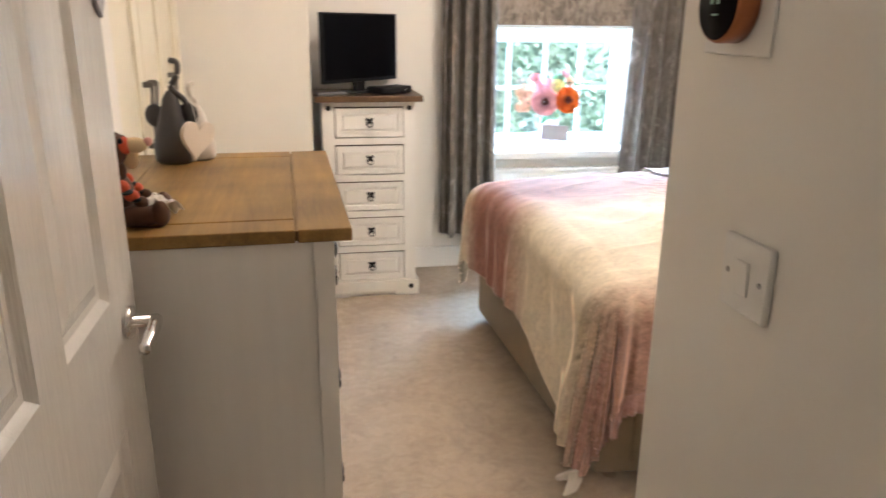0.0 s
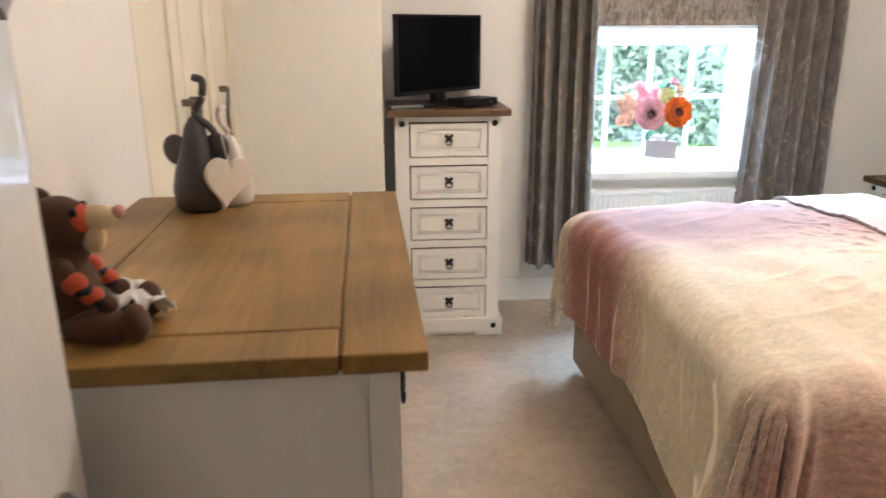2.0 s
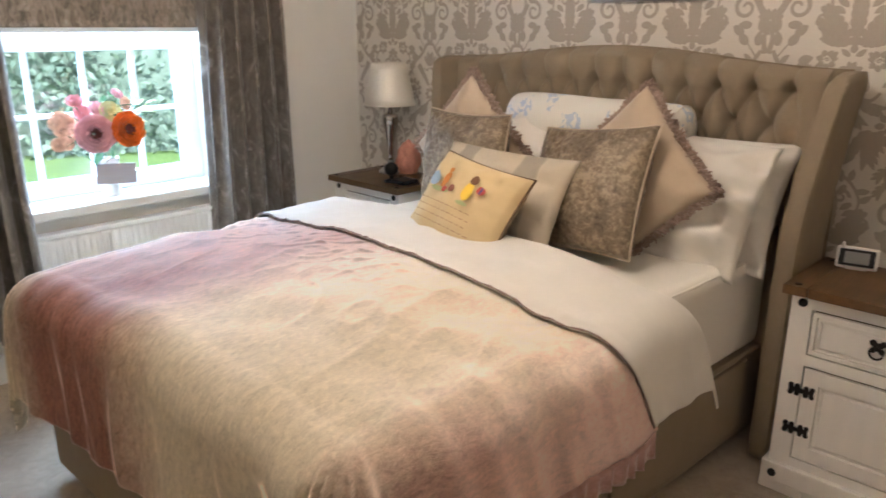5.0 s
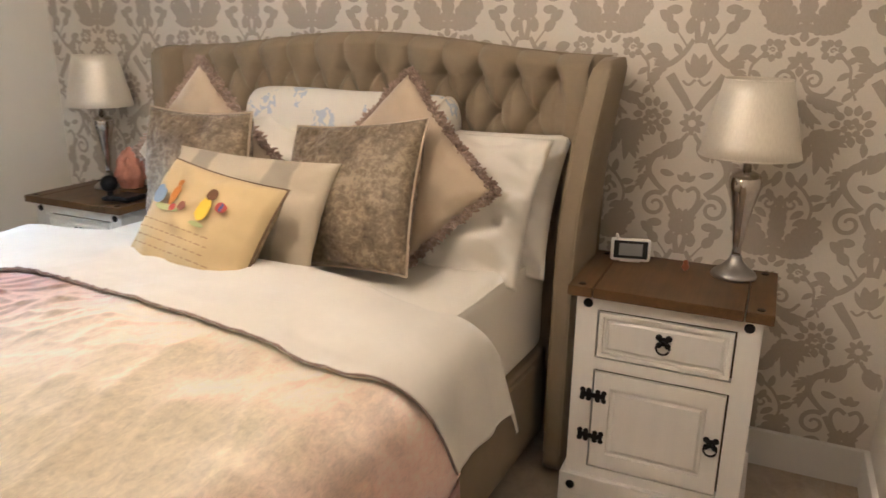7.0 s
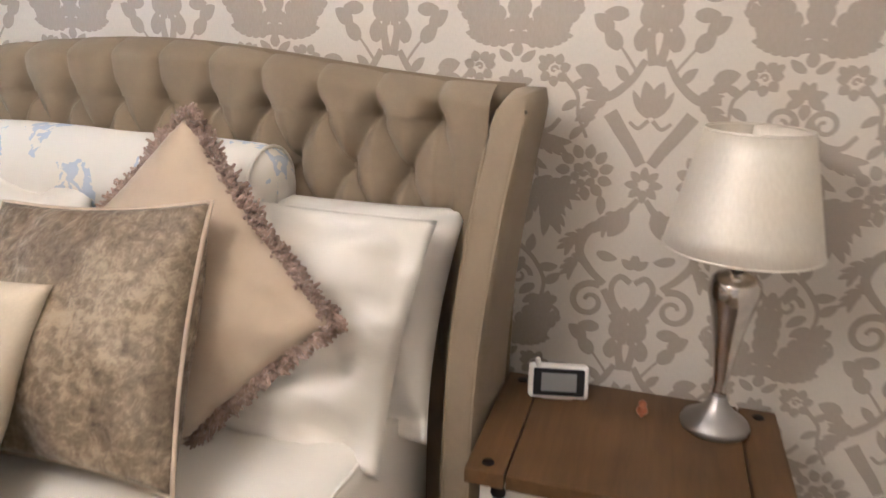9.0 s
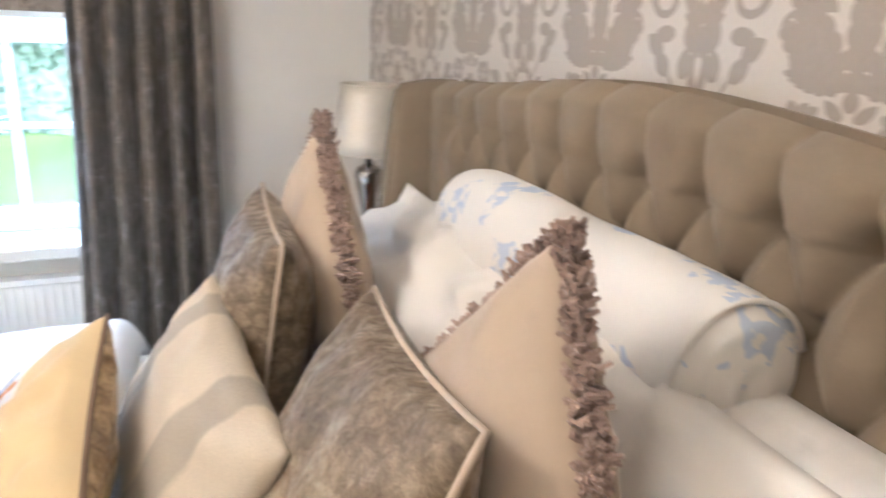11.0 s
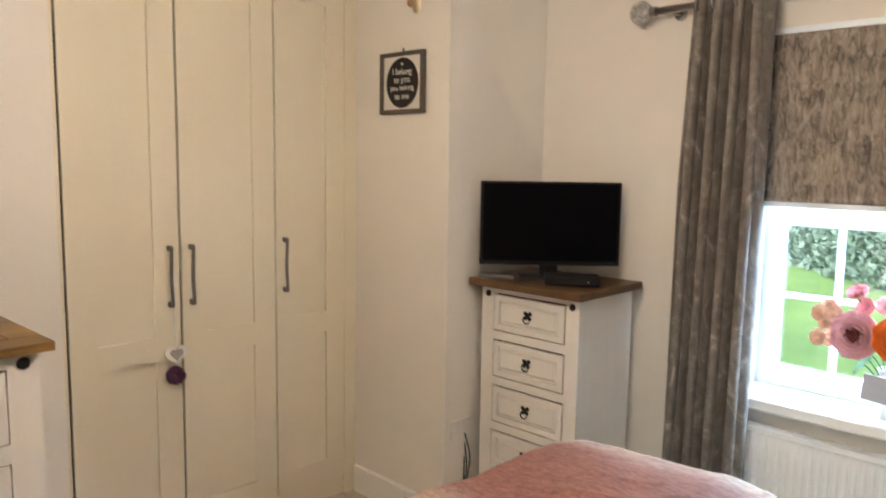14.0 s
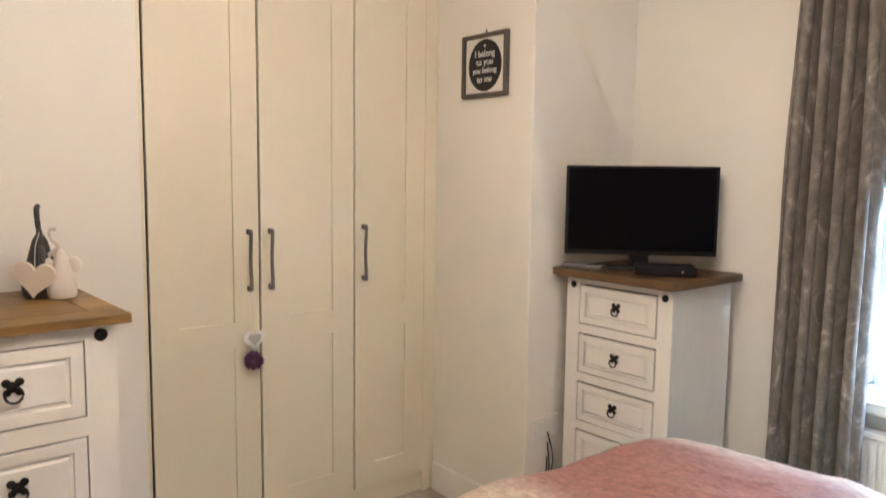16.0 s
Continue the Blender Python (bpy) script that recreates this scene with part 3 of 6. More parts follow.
def build_divan():
    b = thing("divan_bed", BED, "double divan bed in biscuit fabric with a buttoned wing headboard", "bed")
    bm = boxed(-1.0, -0.06, -0.70, 0.70, 0.045, 0.36, bevel=0.02, seg=3)
    for v in bm.verts:
        if v.co.x < -0.5:
            v.co.x += 1.0 + foot_line(v.co.y)
    part("base", bm, velour, b)
    for x0, x1 in ((-1.72, -0.99), (-0.95, -0.2)):
        part("drawer_front", boxed(x0, x1, -0.712, -0.698, 0.09, 0.345, bevel=0.008), velour, b)
    for x in (-1.76, -0.15):
        for y in (-0.64, 0.62):
            part("castor", lathe(bmesh.new(), [(0.012, 0.0), (0.024, 0.006), (0.024, 0.03), (0.012, 0.04), (0.012, 0.06)], 14, pose(x, y, 0)), chrome, b)

    def crest(y):
        return 1.274 + 0.057 * 0.5 * (1 + math.cos(math.pi * min(1, abs(y) / 0.84)))

    # deep-buttoned face: plump diamonds with a pleat from button to button
    px, pz = 0.1255, 0.110
    rows = 6

    def face(u, v):
        y = -0.80 + 1.60 * u
        z = 0.30 + (crest(y) - 0.30) * v
        a, q = y / px - 0.5, (1.205 - z) / pz

        def to_line(c):
            return abs(c - round(c)) * 0.66 * px
        if q <= 0:
            d = abs(a - round(a)) * px
            depth = 0.55 + 0.45 * math.exp(q * pz / 0.03)
        else:
            d = min(to_line(a + q / 2), to_line(a - q / 2))
            depth = 1.0
        if q > rows - 1:
            depth *= max(0.0, 1 - (q - rows + 1))
        belly = 1 - math.exp(-(d / 0.018) ** 0.95)
        row = min(rows - 1, max(0, round(q)))
        k = round(a - 0.5 * (row % 2)) + 0.5 * (row % 2)
        r2 = ((a - k) * px) ** 2 + ((q - row) * pz) ** 2
        near = math.exp(-r2 / (2 * 0.015 ** 2)) if abs((k + 0.5) * px) < 0.73 else 0.0
        if abs(y) > 0.70:
            depth *= max(0.0, 1 - (abs(y) - 0.70) / 0.04)
        swell = 1 - depth * (1 - belly) * 0.80
        edge = 0.05 * (1 - min(1, (crest(y) - z) / 0.040)) ** 2
        return (-0.026 - 0.056 * swell + 0.032 * near + edge, y + 0.018, z - 0.013 * depth * (1 - belly) * max(0.0, 1 - (crest(y) - z) / 0.05))
    part("buttoned_panel", sheet(400, 220, face), velour, b, smooth=True)
    button = mesh_from(lathe(bmesh.new(), [(0.011, 0), (0.010, 0.005), (0.005, 0.008), (0.0001, 0.009)], 10), "button", velour)
    for row in range(rows):
        for k in range(-7, 8):
            y = k * px + (0.5 * px if row % 2 == 0 else 0.0)
            if abs(y) < 0.73:
                o = new("button", button)
                o.parent = b
                o.matrix_basis = pose(-0.004, y + 0.018, 1.205 - row * pz, 0, -90)

    def back(u, v):
        y = -0.84 + 1.68 * u
        return (0.022, y + 0.018, 0.02 + (crest(y) - 0.02) * v)
    bk = part("back_panel", sheet(60, 2, back), velour, b)
    solid(bk, 0.008, -1)
    for sgn in (-1, 1):
        # a wing that flares out at the top and sweeps forward as it goes down, with flat padded faces
        def wing(u, v, sgn=sgn):
            a = 2 * math.pi * u
            z = 0.02 + 1.25 * v
            fwd = 0.150 + 0.06 * min(1, (1 - v) / 0.35) ** 0.7 + 0.02 * (1 - v)
            top = 1 - 0.35 * max(0, (v - 0.965) / 0.035) ** 2
            cx, cy = math.cos(a), math.sin(a)
            ex = (abs(cx) ** 0.32) * math.copysign(1, cx)
            ey = (abs(cy) ** 0.38) * math.copysign(1, cy)
            mid = 0.806 + 0.058 * max(0, (v - 0.5) / 0.5) ** 1.9
            return (0.014 - (fwd + 0.014) / 2 - ex * (fwd + 0.014) / 2 * (1 - 0.3 * (1 - top)), 0.018 + sgn * mid + sgn * ey * 0.034 * top, z - 0.012 * max(0, (v - 0.94) / 0.06) * max(0, ex))
        bm = sheet(64, 48, wing)
        bmesh.ops.remove_doubles(bm, verts=bm.verts[:], dist=0.0005)
        bmesh.ops.holes_fill(bm, edges=[e for e in bm.edges if e.is_boundary], sides=0)
        w = part("wing", bm, velour, b, smooth=True)
        for u in (0.085, -0.085):
            line = [Vector(wing(u, 0.04 + 0.945 * k / 30)) for k in range(31)]
            part("piped_seam", tube(bmesh.new(), line, 0.0032, 6), velour, w, smooth=True)
    return b


build_divan()
mt = thing("mattress", BED, "mattress with a fitted cream sheet", "mattress")
bm = boxed(-1.76, -0.08, -0.690, 0.690, 0.36, 0.690, bevel=0.05, seg=6)
part("fitted_sheet", bm, bed_linen, mt, smooth=True)
for sg in (-1, 1):
    lip = [(-1.70 + 1.58 * k / 40, sg * (0.678 + 0.003 * noise.noise((k * 0.4, 1, sg))), 0.674 + 0.004 * noise.noise((k * 0.3, 5, sg))) for k in range(41)]
    part("sheet_edge", tube(bmesh.new(), lip, 0.0055, 8), bed_linen, mt, smooth=True)


# ---- bedding ----
def duvet_material():
    """Plush velour in soft stripes of cream and dusty pink that run along the bed; the crushed pile's streaks of sheen
    are painted into the colour.
    """
    m, nt, b = nodes_of("duvet_velour")
    uv = nt.nodes.new("ShaderNodeUVMap")
    uv.uv_map = "cloth"
    sp = nt.nodes.new("ShaderNodeSeparateXYZ")
    nt.links.new(uv.outputs[0], sp.inputs[0])
    wob = noise_tex(nt, uv.outputs[0], 3.0, 3)
    ragged = noise_tex(nt, uv.outputs[0], 26, 5, 0.7, 0.6)
    v = maths(nt, "ADD", sp.outputs["Y"], maths(nt, "MULTIPLY", maths(nt, "SUBTRACT", wob, 0.5), 0.22))
    v = maths(nt, "ADD", v, maths(nt, "MULTIPLY", maths(nt, "SUBTRACT", ragged, 0.5), 0.20))
    v = maths(nt, "ADD", v, maths(nt, "MULTIPLY", maths(nt, "MAXIMUM", maths(nt, "SUBTRACT", maths(nt, "MULTIPLY", sp.outputs["X"], -1.0), 1.85), 0.0), 0.3))
    f = maths(nt, "DIVIDE", maths(nt, "ADD", v, 1.2), 2.4)
    pink, mauve, cream = (0.44, 0.262, 0.21), (0.27, 0.122, 0.088), (0.61, 0.53, 0.395)
    stops = [(0.03, pink), (0.13, pink), (0.22, cream), (0.435, cream), (0.565, mauve), (0.75, mauve), (0.85, cream)]
    col = ramp(nt, f, stops)
    mp = nt.nodes.new("ShaderNodeMapping")
    mp.inputs["Scale"].default_value, mp.inputs["Rotation"].default_value = (1.0, 2.6, 1.0), (0, 0, radians(24))
    nt.links.new(uv.outputs[0], mp.inputs["Vector"])
    streak = noise_tex(nt, mp.outputs[0], 24, 6, 0.75, 0.9)
    pile = noise_tex(nt, uv.outputs[0], 62, 6, 0.8, 0.5)
    fine = noise_tex(nt, uv.outputs[0], 320, 2)
    nap = maths(nt, "ADD", maths(nt, "MULTIPLY", streak, 0.55), maths(nt, "MULTIPLY", pile, 0.45))
    # the nap's light and dark, painted by value, is stronger on dark pile than pale
    sep = nt.nodes.new("ShaderNodeSeparateColor")
    nt.links.new(col, sep.inputs[0])
    much = maths(nt, "SUBTRACT", 4.5, maths(nt, "MULTIPLY", sep.outputs[1], 5.3))
    hs = nt.nodes.new("ShaderNodeHueSaturation")
    nt.links.new(col, hs.inputs["Color"])
    nt.links.new(maths(nt, "ADD", maths(nt, "MULTIPLY", maths(nt, "SUBTRACT", nap, 0.5), much), 1.0), hs.inputs["Value"])
    nt.links.new(hs.outputs[0], b.inputs["Base Color"])
    b.inputs["Roughness"].default_value, b.inputs["Specular IOR Level"].default_value = 0.65, 0.25
    # the pile lies towards the head of the bed, so that it shines when seen from the foot
    geo = nt.nodes.new("ShaderNodeNewGeometry")
    lean = nt.nodes.new("ShaderNodeVectorMath")
    lean.operation, lean.inputs[1].default_value = "ADD", (0.75, -0.12, 0.0)
    unit = nt.nodes.new("ShaderNodeVectorMath")
    unit.operation = "NORMALIZE"
    nt.links.new(geo.outputs["Normal"], lean.inputs[0])
    nt.links.new(lean.outputs[0], unit.inputs[0])
    gloss = nt.nodes.new("ShaderNodeBsdfSheen")
    gloss.inputs["Color"].default_value, gloss.inputs["Roughness"].default_value = (0.80, 0.68, 0.61, 1), 0.32
    nt.links.new(unit.outputs[0], gloss.inputs["Normal"])
    both = nt.nodes.new("ShaderNodeAddShader")
    nt.links.new(b.outputs[0], both.inputs[0])
    nt.links.new(gloss.outputs[0], both.inputs[1])
    nt.links.new(both.outputs[0], nt.nodes["Material Output"].inputs["Surface"])
    bumped(nt, b, maths(nt, "ADD", nap, maths(nt, "MULTIPLY", fine, 0.3)), 0.5, 0.007)
    return m


fleece = cloth("fleece", (0.74, 0.70, 0.63), vary=0.05, weave=500, bump=0.8, sheen=0.3)


def cloth_uv(bm, nu, nv, f):
    layer = bm.loops.layers.uv.new("cloth")
    bm.verts.index_update()
    for face in bm.faces:
        for lp in face.loops:
            i, j = divmod(lp.vert.index, nv + 1)
            lp[layer].uv = f(i / nu, j / nv)


def ridge(x, y, s):
    """Sharp little creases: one on the crease line, falling off quickly."""
    return (1 - abs(noise.noise((x, y, s)))) ** 7


def drape(X, Y, edge_at, y0, y1, top, floor_z, wave):
    """Where the flat cloth point (X, Y) comes to lie: over the bed, or hanging off its foot and sides."""
    cy = min(max(Y, y0), y1)
    cx = max(X, edge_at(cy))
    sx, sy = X - cx, Y - cy
    d = math.hypot(sx, sy)
    puff = 0.056 * (1 - abs(2 * (cy - y0) / (y1 - y0) - 1) ** 2.2)
    lump = 0.022 * noise.noise((cx * 2.3, cy * 2.6, 3.1)) + 0.012 * noise.noise((cx * 6 + cy * 2, cy * 4, 8.0)) + 0.003 * noise.noise((cx * 13, cy * 11, 5.0))
    lump += 0.010 * max(0.0, noise.noise((cx * 1.9 + 4, cy * 1.7, 12.0)) + 0.3) * ridge(cx * 3.0 + cy * 1.2, cy * 6.5 - cx * 3.0, 6.0)
    pulled = math.exp(-((cx + 1.27) / 0.17) ** 2) * max(0.0, min(1.0, (cy + 0.45) / 0.4))
    lump += pulled * (0.008 * ridge(cx * 4.2 - cy * 1.8, cy * 8.5 + cx * 4.0, 2.0) + 0.005 * ridge(cx * 9 - cy * 3, cy * 15 + cx * 8, 9.0))
    z = top - 0.014 + puff + lump - 0.03 * min(1.0, max(0.0, (-cx - 1.45) / 0.45)) ** 1.5
    if d < 1e-5:
        return Vector((X, Y, z))
    dx, dy = sx / d, sy / d
    R = 0.125
    a = min(d / R, math.pi / 2)
    h, drop = R * math.sin(a), R * (1 - math.cos(a))
    rest = max(0.0, d - R * math.pi / 2)
    # folds lean a little as they fall, and deepen where the corner gathers them
    along = cy * abs(dx) * 1.0 - cx * abs(dy) * 1.0 + 0.35 * math.atan2(dy, -dx) + 0.22 * d
    gather = math.exp(-((cx + 1.80) ** 2 + (cy + 0.69) ** 2) / 0.05)
    fold = 0.8 * noise.noise((along * 5.0 + 1.4, d * 1.3, 3.7)) + 0.5 * noise.noise((along * 13, d * 2.4, 4.0)) + 1.1 * gather * math.sin(along * 19 + 3 * noise.noise((along * 4, d * 2, 1.0))) + 0.05 * noise.noise((along * 26 + d * 5, d * 6, 9.0))
    grow = min(1.0, d / 0.30) ** 1.4
    h += 0.09 * rest + wave * grow * fold
    z -= drop + rest * 0.96
    z = max(z, floor_z)
    return Vector((cx + dx * h, cy + dy * h, z))


def build_duvet():
    d = thing("duvet", BED, "plush duvet in dusty pink and cream stripes, turned back", "duvet")
    nu, nv = 210, 300
    Y0, Y1 = -1.06, 1.13
    y0, y1, top = -0.69, 0.70, 0.73

    def edge(y):
        return foot_line(y) + 0.055

    def flat(u, v):
        Y = Y0 - 0.06 * u * (1 - v) ** 6 + (Y1 - Y0) * v
        X0 = -1.10 + 0.45 * max(0.0, y0 - Y)
        low = 0.46 + 0.13 / (1 + math.exp((Y + 0.43) / 0.03)) + 0.02 * noise.noise((Y * 5, 1.0, 0))
        X1 = edge(min(max(Y, y0), y1)) - low
        return X0 + (X1 - X0) * u, Y

    def surf(u, v):
        X, Y = flat(u, v)
        return drape(X, Y, edge, y0, y1, top, 0.10, 0.030)
    bm = sheet(nu, nv, surf)
    cloth_uv(bm, nu, nv, flat)
    ob = part("cover", bm, duvet_material(), d, "dusty pink and cream plush", smooth=True)
    solid(ob, 0.02, 1)

    # the corner by the door is flipped and shows its lining
    def flipped(u, v):
        p = surf(0.955 + 0.045 * u, 0.075 * v * (0.35 + 0.65 * u))
        out = Vector((-0.75, -0.65, 0))
        return p + out * (0.026 + 0.012 * math.sin(v * 7)) + Vector((0, 0, -0.035 * u))
    solid(part("flipped_corner", sheet(10, 16, flipped), fleece, d, "pale fleece lining", smooth=True), 0.006, 0)

    # the turned-back end, pale fleece side up
    def fold(u, v):
        Y = -1.06 + 2.12 * v
        over = max(0.0, y0 - Y)
        x0 = -1.165 + 0.55 * over + 0.022 * noise.noise((v * 4, 0, 0)) + 0.010 * noise.noise((v * 13, 3, 0))
        x1 = -0.785 + 0.36 * over + 0.03 * noise.noise((v * 5, 7, 0))
        # u runs from under the head-side roll over the top to the ruffled edge
        X = x1 + (x0 - x1) * u
        p = drape(X, Y, edge, y0 - 0.008, y1 + 0.008, top + 0.015, 0.30, 0.030)
        roll = 0.060 * max(0.0, 1 - u / 0.14) ** 2
        p.z += 0.012 * math.sin(min(1, u * 1.2) * math.pi) - roll + 0.008 * noise.noise((X * 6, Y * 3.2, 17.0))
        return p
    bm = sheet(60, 200, fold)
    ob = part("turned_back_end", bm, fleece, d, "pale fleece underside", smooth=True)
    solid(ob, 0.009, 1)

    # gathered ruffle along the edge of the fold and the near hem
    def ruffle(u, v):
        p = fold(1.0, v)
        return Vector((p.x - 0.003 - 0.002 * u, p.y, p.z + 0.001 - 0.004 * u + 0.0015 * u * math.sin(v * 300)))
    ob = part("edging", sheet(3, 400, ruffle), edging_brown, d, "dark gathered edging", smooth=True)
    solid(ob, 0.004, 1)

    def hem(u, v):
        p = surf(0.02 + 0.80 * v, 0.0)
        return Vector((p.x, p.y - 0.008 - 0.007 * u * math.sin(v * 150 + 2 * noise.noise((v * 30, 0, 0))), p.z + 0.012 - 0.065 * u + 0.004 * u * noise.noise((v * 20, 4, 0))))
    ob = part("ruffle", sheet(4, 300, hem), pink_trim, d, "gathered dusty pink ruffle", smooth=True)
    solid(ob, 0.004, 1)


pink_trim = crushed_velvet("pink_trim", (0.34, 0.19, 0.165), (0.50, 0.30, 0.26), 0.4, 50)
edging_brown = cloth("edging_brown", (0.27, 0.195, 0.165), vary=0.3)
build_duvet()


# ---- pillows and cushions ----
def frame_of(centre, W, U):
    W, U = Vector(W).normalized(), Vector(U)
    N = W.cross(U).normalized()
    U = N.cross(W).normalized()
    return BED @ Matrix(((W.x, U.x, N.x, centre[0]), (W.y, U.y, N.y, centre[1]), (W.z, U.z, N.z, centre[2]), (0, 0, 0, 1)))


def pad(w, h, t, seed, n=44, pinch=0.07, crease=0.006, swell=0.42):
    """A filled cushion: two bellied faces that meet in a seam with drawn-out corners."""
    def at(a, b, sgn):
        x = w / 2 * a * (1 - pinch * (1 - b * b))
        y = h / 2 * b * (1 - pinch * (1 - a * a))
        z = t / 2 * (max(0.0, 1 - a ** 2) * max(0.0, 1 - b ** 2)) ** swell
        edge = min(1 - abs(a), 1 - abs(b))
        wr = crease * noise.noise((a * 3 + seed, b * 3, sgn)) * 2 + crease * (1 - min(1, edge * 3)) * noise.noise((a * 9, b * 9, seed))
        return Vector((x, y, sgn * (z + (wr if 0 < edge else 0) * min(1, edge * 8))))
    front = sheet(n, n, lambda u, v: at(2 * u - 1, 2 * v - 1, 1))
    back = sheet(n, n, lambda u, v: at(2 * v - 1, 2 * u - 1, -1))
    merge(front, back)
    bmesh.ops.remove_doubles(front, verts=front.verts[:], dist=0.0004)
    return front


def seam(w, h, pinch=0.07, n=20):
    out = []
    for side in range(4):
        for k in range(n):
            a = -1 + 2 * k / n
            p, q = ((a, -1), (1, a), (-a, 1), (-1, -a))[side]
            out.append(Vector((w / 2 * p * (1 - pinch * (1 - q * q)), h / 2 * q * (1 - pinch * (1 - p * p)), 0)))
    return out + [out[0]]


def cushion(name, centre, W, U, w, h, t, material, label, category="cushion", piping=None, fringe=None, seed=1.0, pinch=0.07, crease=0.006, back=None):
    c = thing(name, frame_of(centre, W, U), label, category)
    body = pad(w, h, t, seed, pinch=pinch, crease=crease, swell=0.62 if category == "pillow" else 0.42)
    if back:
        rear = body.copy()
        bmesh.ops.delete(rear, geom=[f for f in rear.faces if f.calc_center_median().z <= 0], context="FACES")
        bmesh.ops.delete(body, geom=[f for f in body.faces if f.calc_center_median().z > 0], context="FACES")
        part("back_cover", rear, back, c, "brown and gold patterned back", smooth=True)
    part("cover", body, material, c, smooth=True)
    if piping:
        part("piping", tube(bmesh.new(), seam(w, h, pinch), 0.0038, 6), piping, c, smooth=True)
    if fringe:
        bm = bmesh.new()
        rnd = random.Random(int(seed * 10))
        path = seam(w, h, pinch, 60)
        for p in path[:-1]:
            out = Vector((p.x / w, p.y / h, 0)).normalized()
            for k in range(15):
                q = p + Vector((rnd.uniform(-1, 1), rnd.uniform(-1, 1), rnd.uniform(-1, 1))) * 0.008
                tip = q + out * rnd.uniform(0.005, 0.013) + Vector((rnd.uniform(-1, 1), rnd.uniform(-1, 1), rnd.uniform(-1.5, 1.5))) * 0.009
                mid = (q + tip) / 2 + Vector((0, 0, rnd.uniform(-0.006, 0.006)))
                tube(bm, [q, mid, tip], [0.0026, 0.0038, 0.0024], 4)
        tagged(part("fringe", bm, fringe, c, "short looped dusty pink fringe"), kind="stuff")
    return c


pillow_cotton = cloth("pillow_cotton", (0.77, 0.73, 0.66), vary=0.025, weave=1400, bump=0.08, cloud=4)
grey_velvet = crushed_velvet("grey_velvet", (0.10, 0.069, 0.043), (0.35, 0.277, 0.182), 0.15, 52)
sand_suede = cloth("sand_suede", (0.46, 0.365, 0.262), vary=0.06, weave=800, sheen=0.35)
fringe_pink = crushed_velvet("fringe_pink", (0.22, 0.145, 0.11), (0.56, 0.42, 0.34), 0.3, 90)
cream_cord = cloth("cream_cord", (0.52, 0.425, 0.32), vary=0.05)
brown_cord = cloth("brown_cord", (0.16, 0.10, 0.055), vary=0.2)


def striped_material():
    m, nt, b = nodes_of("striped_linen")
    tc = nt.nodes.new("ShaderNodeTexCoord")
    sp = nt.nodes.new("ShaderNodeSeparateXYZ")
    nt.links.new(tc.outputs["Object"], sp.inputs[0])
    f = maths(nt, "FRACT", maths(nt, "DIVIDE", maths(nt, "ADD", sp.outputs["X"], 0.30), 0.27))
    weave = noise_tex(nt, coords(nt, (1, 6, 1)), 260, 2)
    cream, stone = (0.55, 0.475, 0.36), (0.37, 0.325, 0.255)
    r = nt.nodes.new("ShaderNodeValToRGB")
    nt.links.new(f, r.inputs[0])
    for p in (0.1, 0.2, 0.3):
        r.color_ramp.elements.new(p)
    for e, (p, c) in zip(r.color_ramp.elements, [(0.0, cream), (0.50, cream), (0.54, stone), (0.78, stone), (0.82, cream)]):
        e.position, e.color = p, (*c, 1)
    hs = nt.nodes.new("ShaderNodeHueSaturation")
    nt.links.new(r.outputs[0], hs.inputs["Color"])
    nt.links.new(maths(nt, "ADD", maths(nt, "MULTIPLY", weave, 0.5), 0.75), hs.inputs["Value"])
    nt.links.new(hs.outputs[0], b.inputs["Base Color"])
    b.inputs["Roughness"].default_value = 0.9
    bumped(nt, b, weave, 0.3, 0.002)
    return m


def bolster_material():
    m, nt, b = nodes_of("bolster_cotton")
    vec = coords(nt)
    n1 = noise_tex(nt, vec, 9, 3, 0.5, 0.6)
    n2 = noise_tex(nt, vec, 30, 2, 0.5, 0.8)
    gate = maths(nt, "MULTIPLY", maths(nt, "GREATER_THAN", n1, 0.585), maths(nt, "GREATER_THAN", n2, 0.49))
    mx = nt.nodes.new("ShaderNodeMix")
    mx.data_type = "RGBA"
    nt.links.new(gate, mx.inputs[0])
    mx.inputs[6].default_value, mx.inputs[7].default_value = (0.80, 0.77, 0.71, 1), (0.54, 0.60, 0.69, 1)
    nt.links.new(mx.outputs[2], b.inputs["Base Color"])
    b.inputs["Roughness"].default_value = 0.85
    bumped(nt, b, noise_tex(nt, vec, 14, 4), 0.25, 0.01)
    return m


cushion("pillow", (-0.165, -0.395, 0.845), (0, 1, 0), (0.42, 0, 0.9), 0.70, 0.44, 0.25, pillow_cotton, "plump white cotton pillow leaning on the headboard", "pillow", seed=3.1, pinch=0.05, crease=0.030)
cushion("pillow", (-0.285, -0.385, 0.855), (0, 1, 0.02), (0.5, 0, 0.87), 0.67, 0.45, 0.25, pillow_cotton, "white cotton pillow with a flanged edge, leaning back", "pillow", seed=5.3, pinch=0.05, crease=0.030)
cushion("pillow", (-0.165, 0.355, 0.845), (0, 1, 0), (0.42, 0, 0.9), 0.68, 0.44, 0.22, pillow_cotton, "plump white cotton pillow leaning on the headboard", "pillow", seed=7.7, pinch=0.03, crease=0.030)
cushion("pillow", (-0.285, 0.365, 0.855), (0, 1, -0.02), (0.5, 0, 0.87), 0.68, 0.45, 0.22, pillow_cotton, "white cotton pillow behind the cushions", "pillow", seed=9.2, pinch=0.03, crease=0.030)

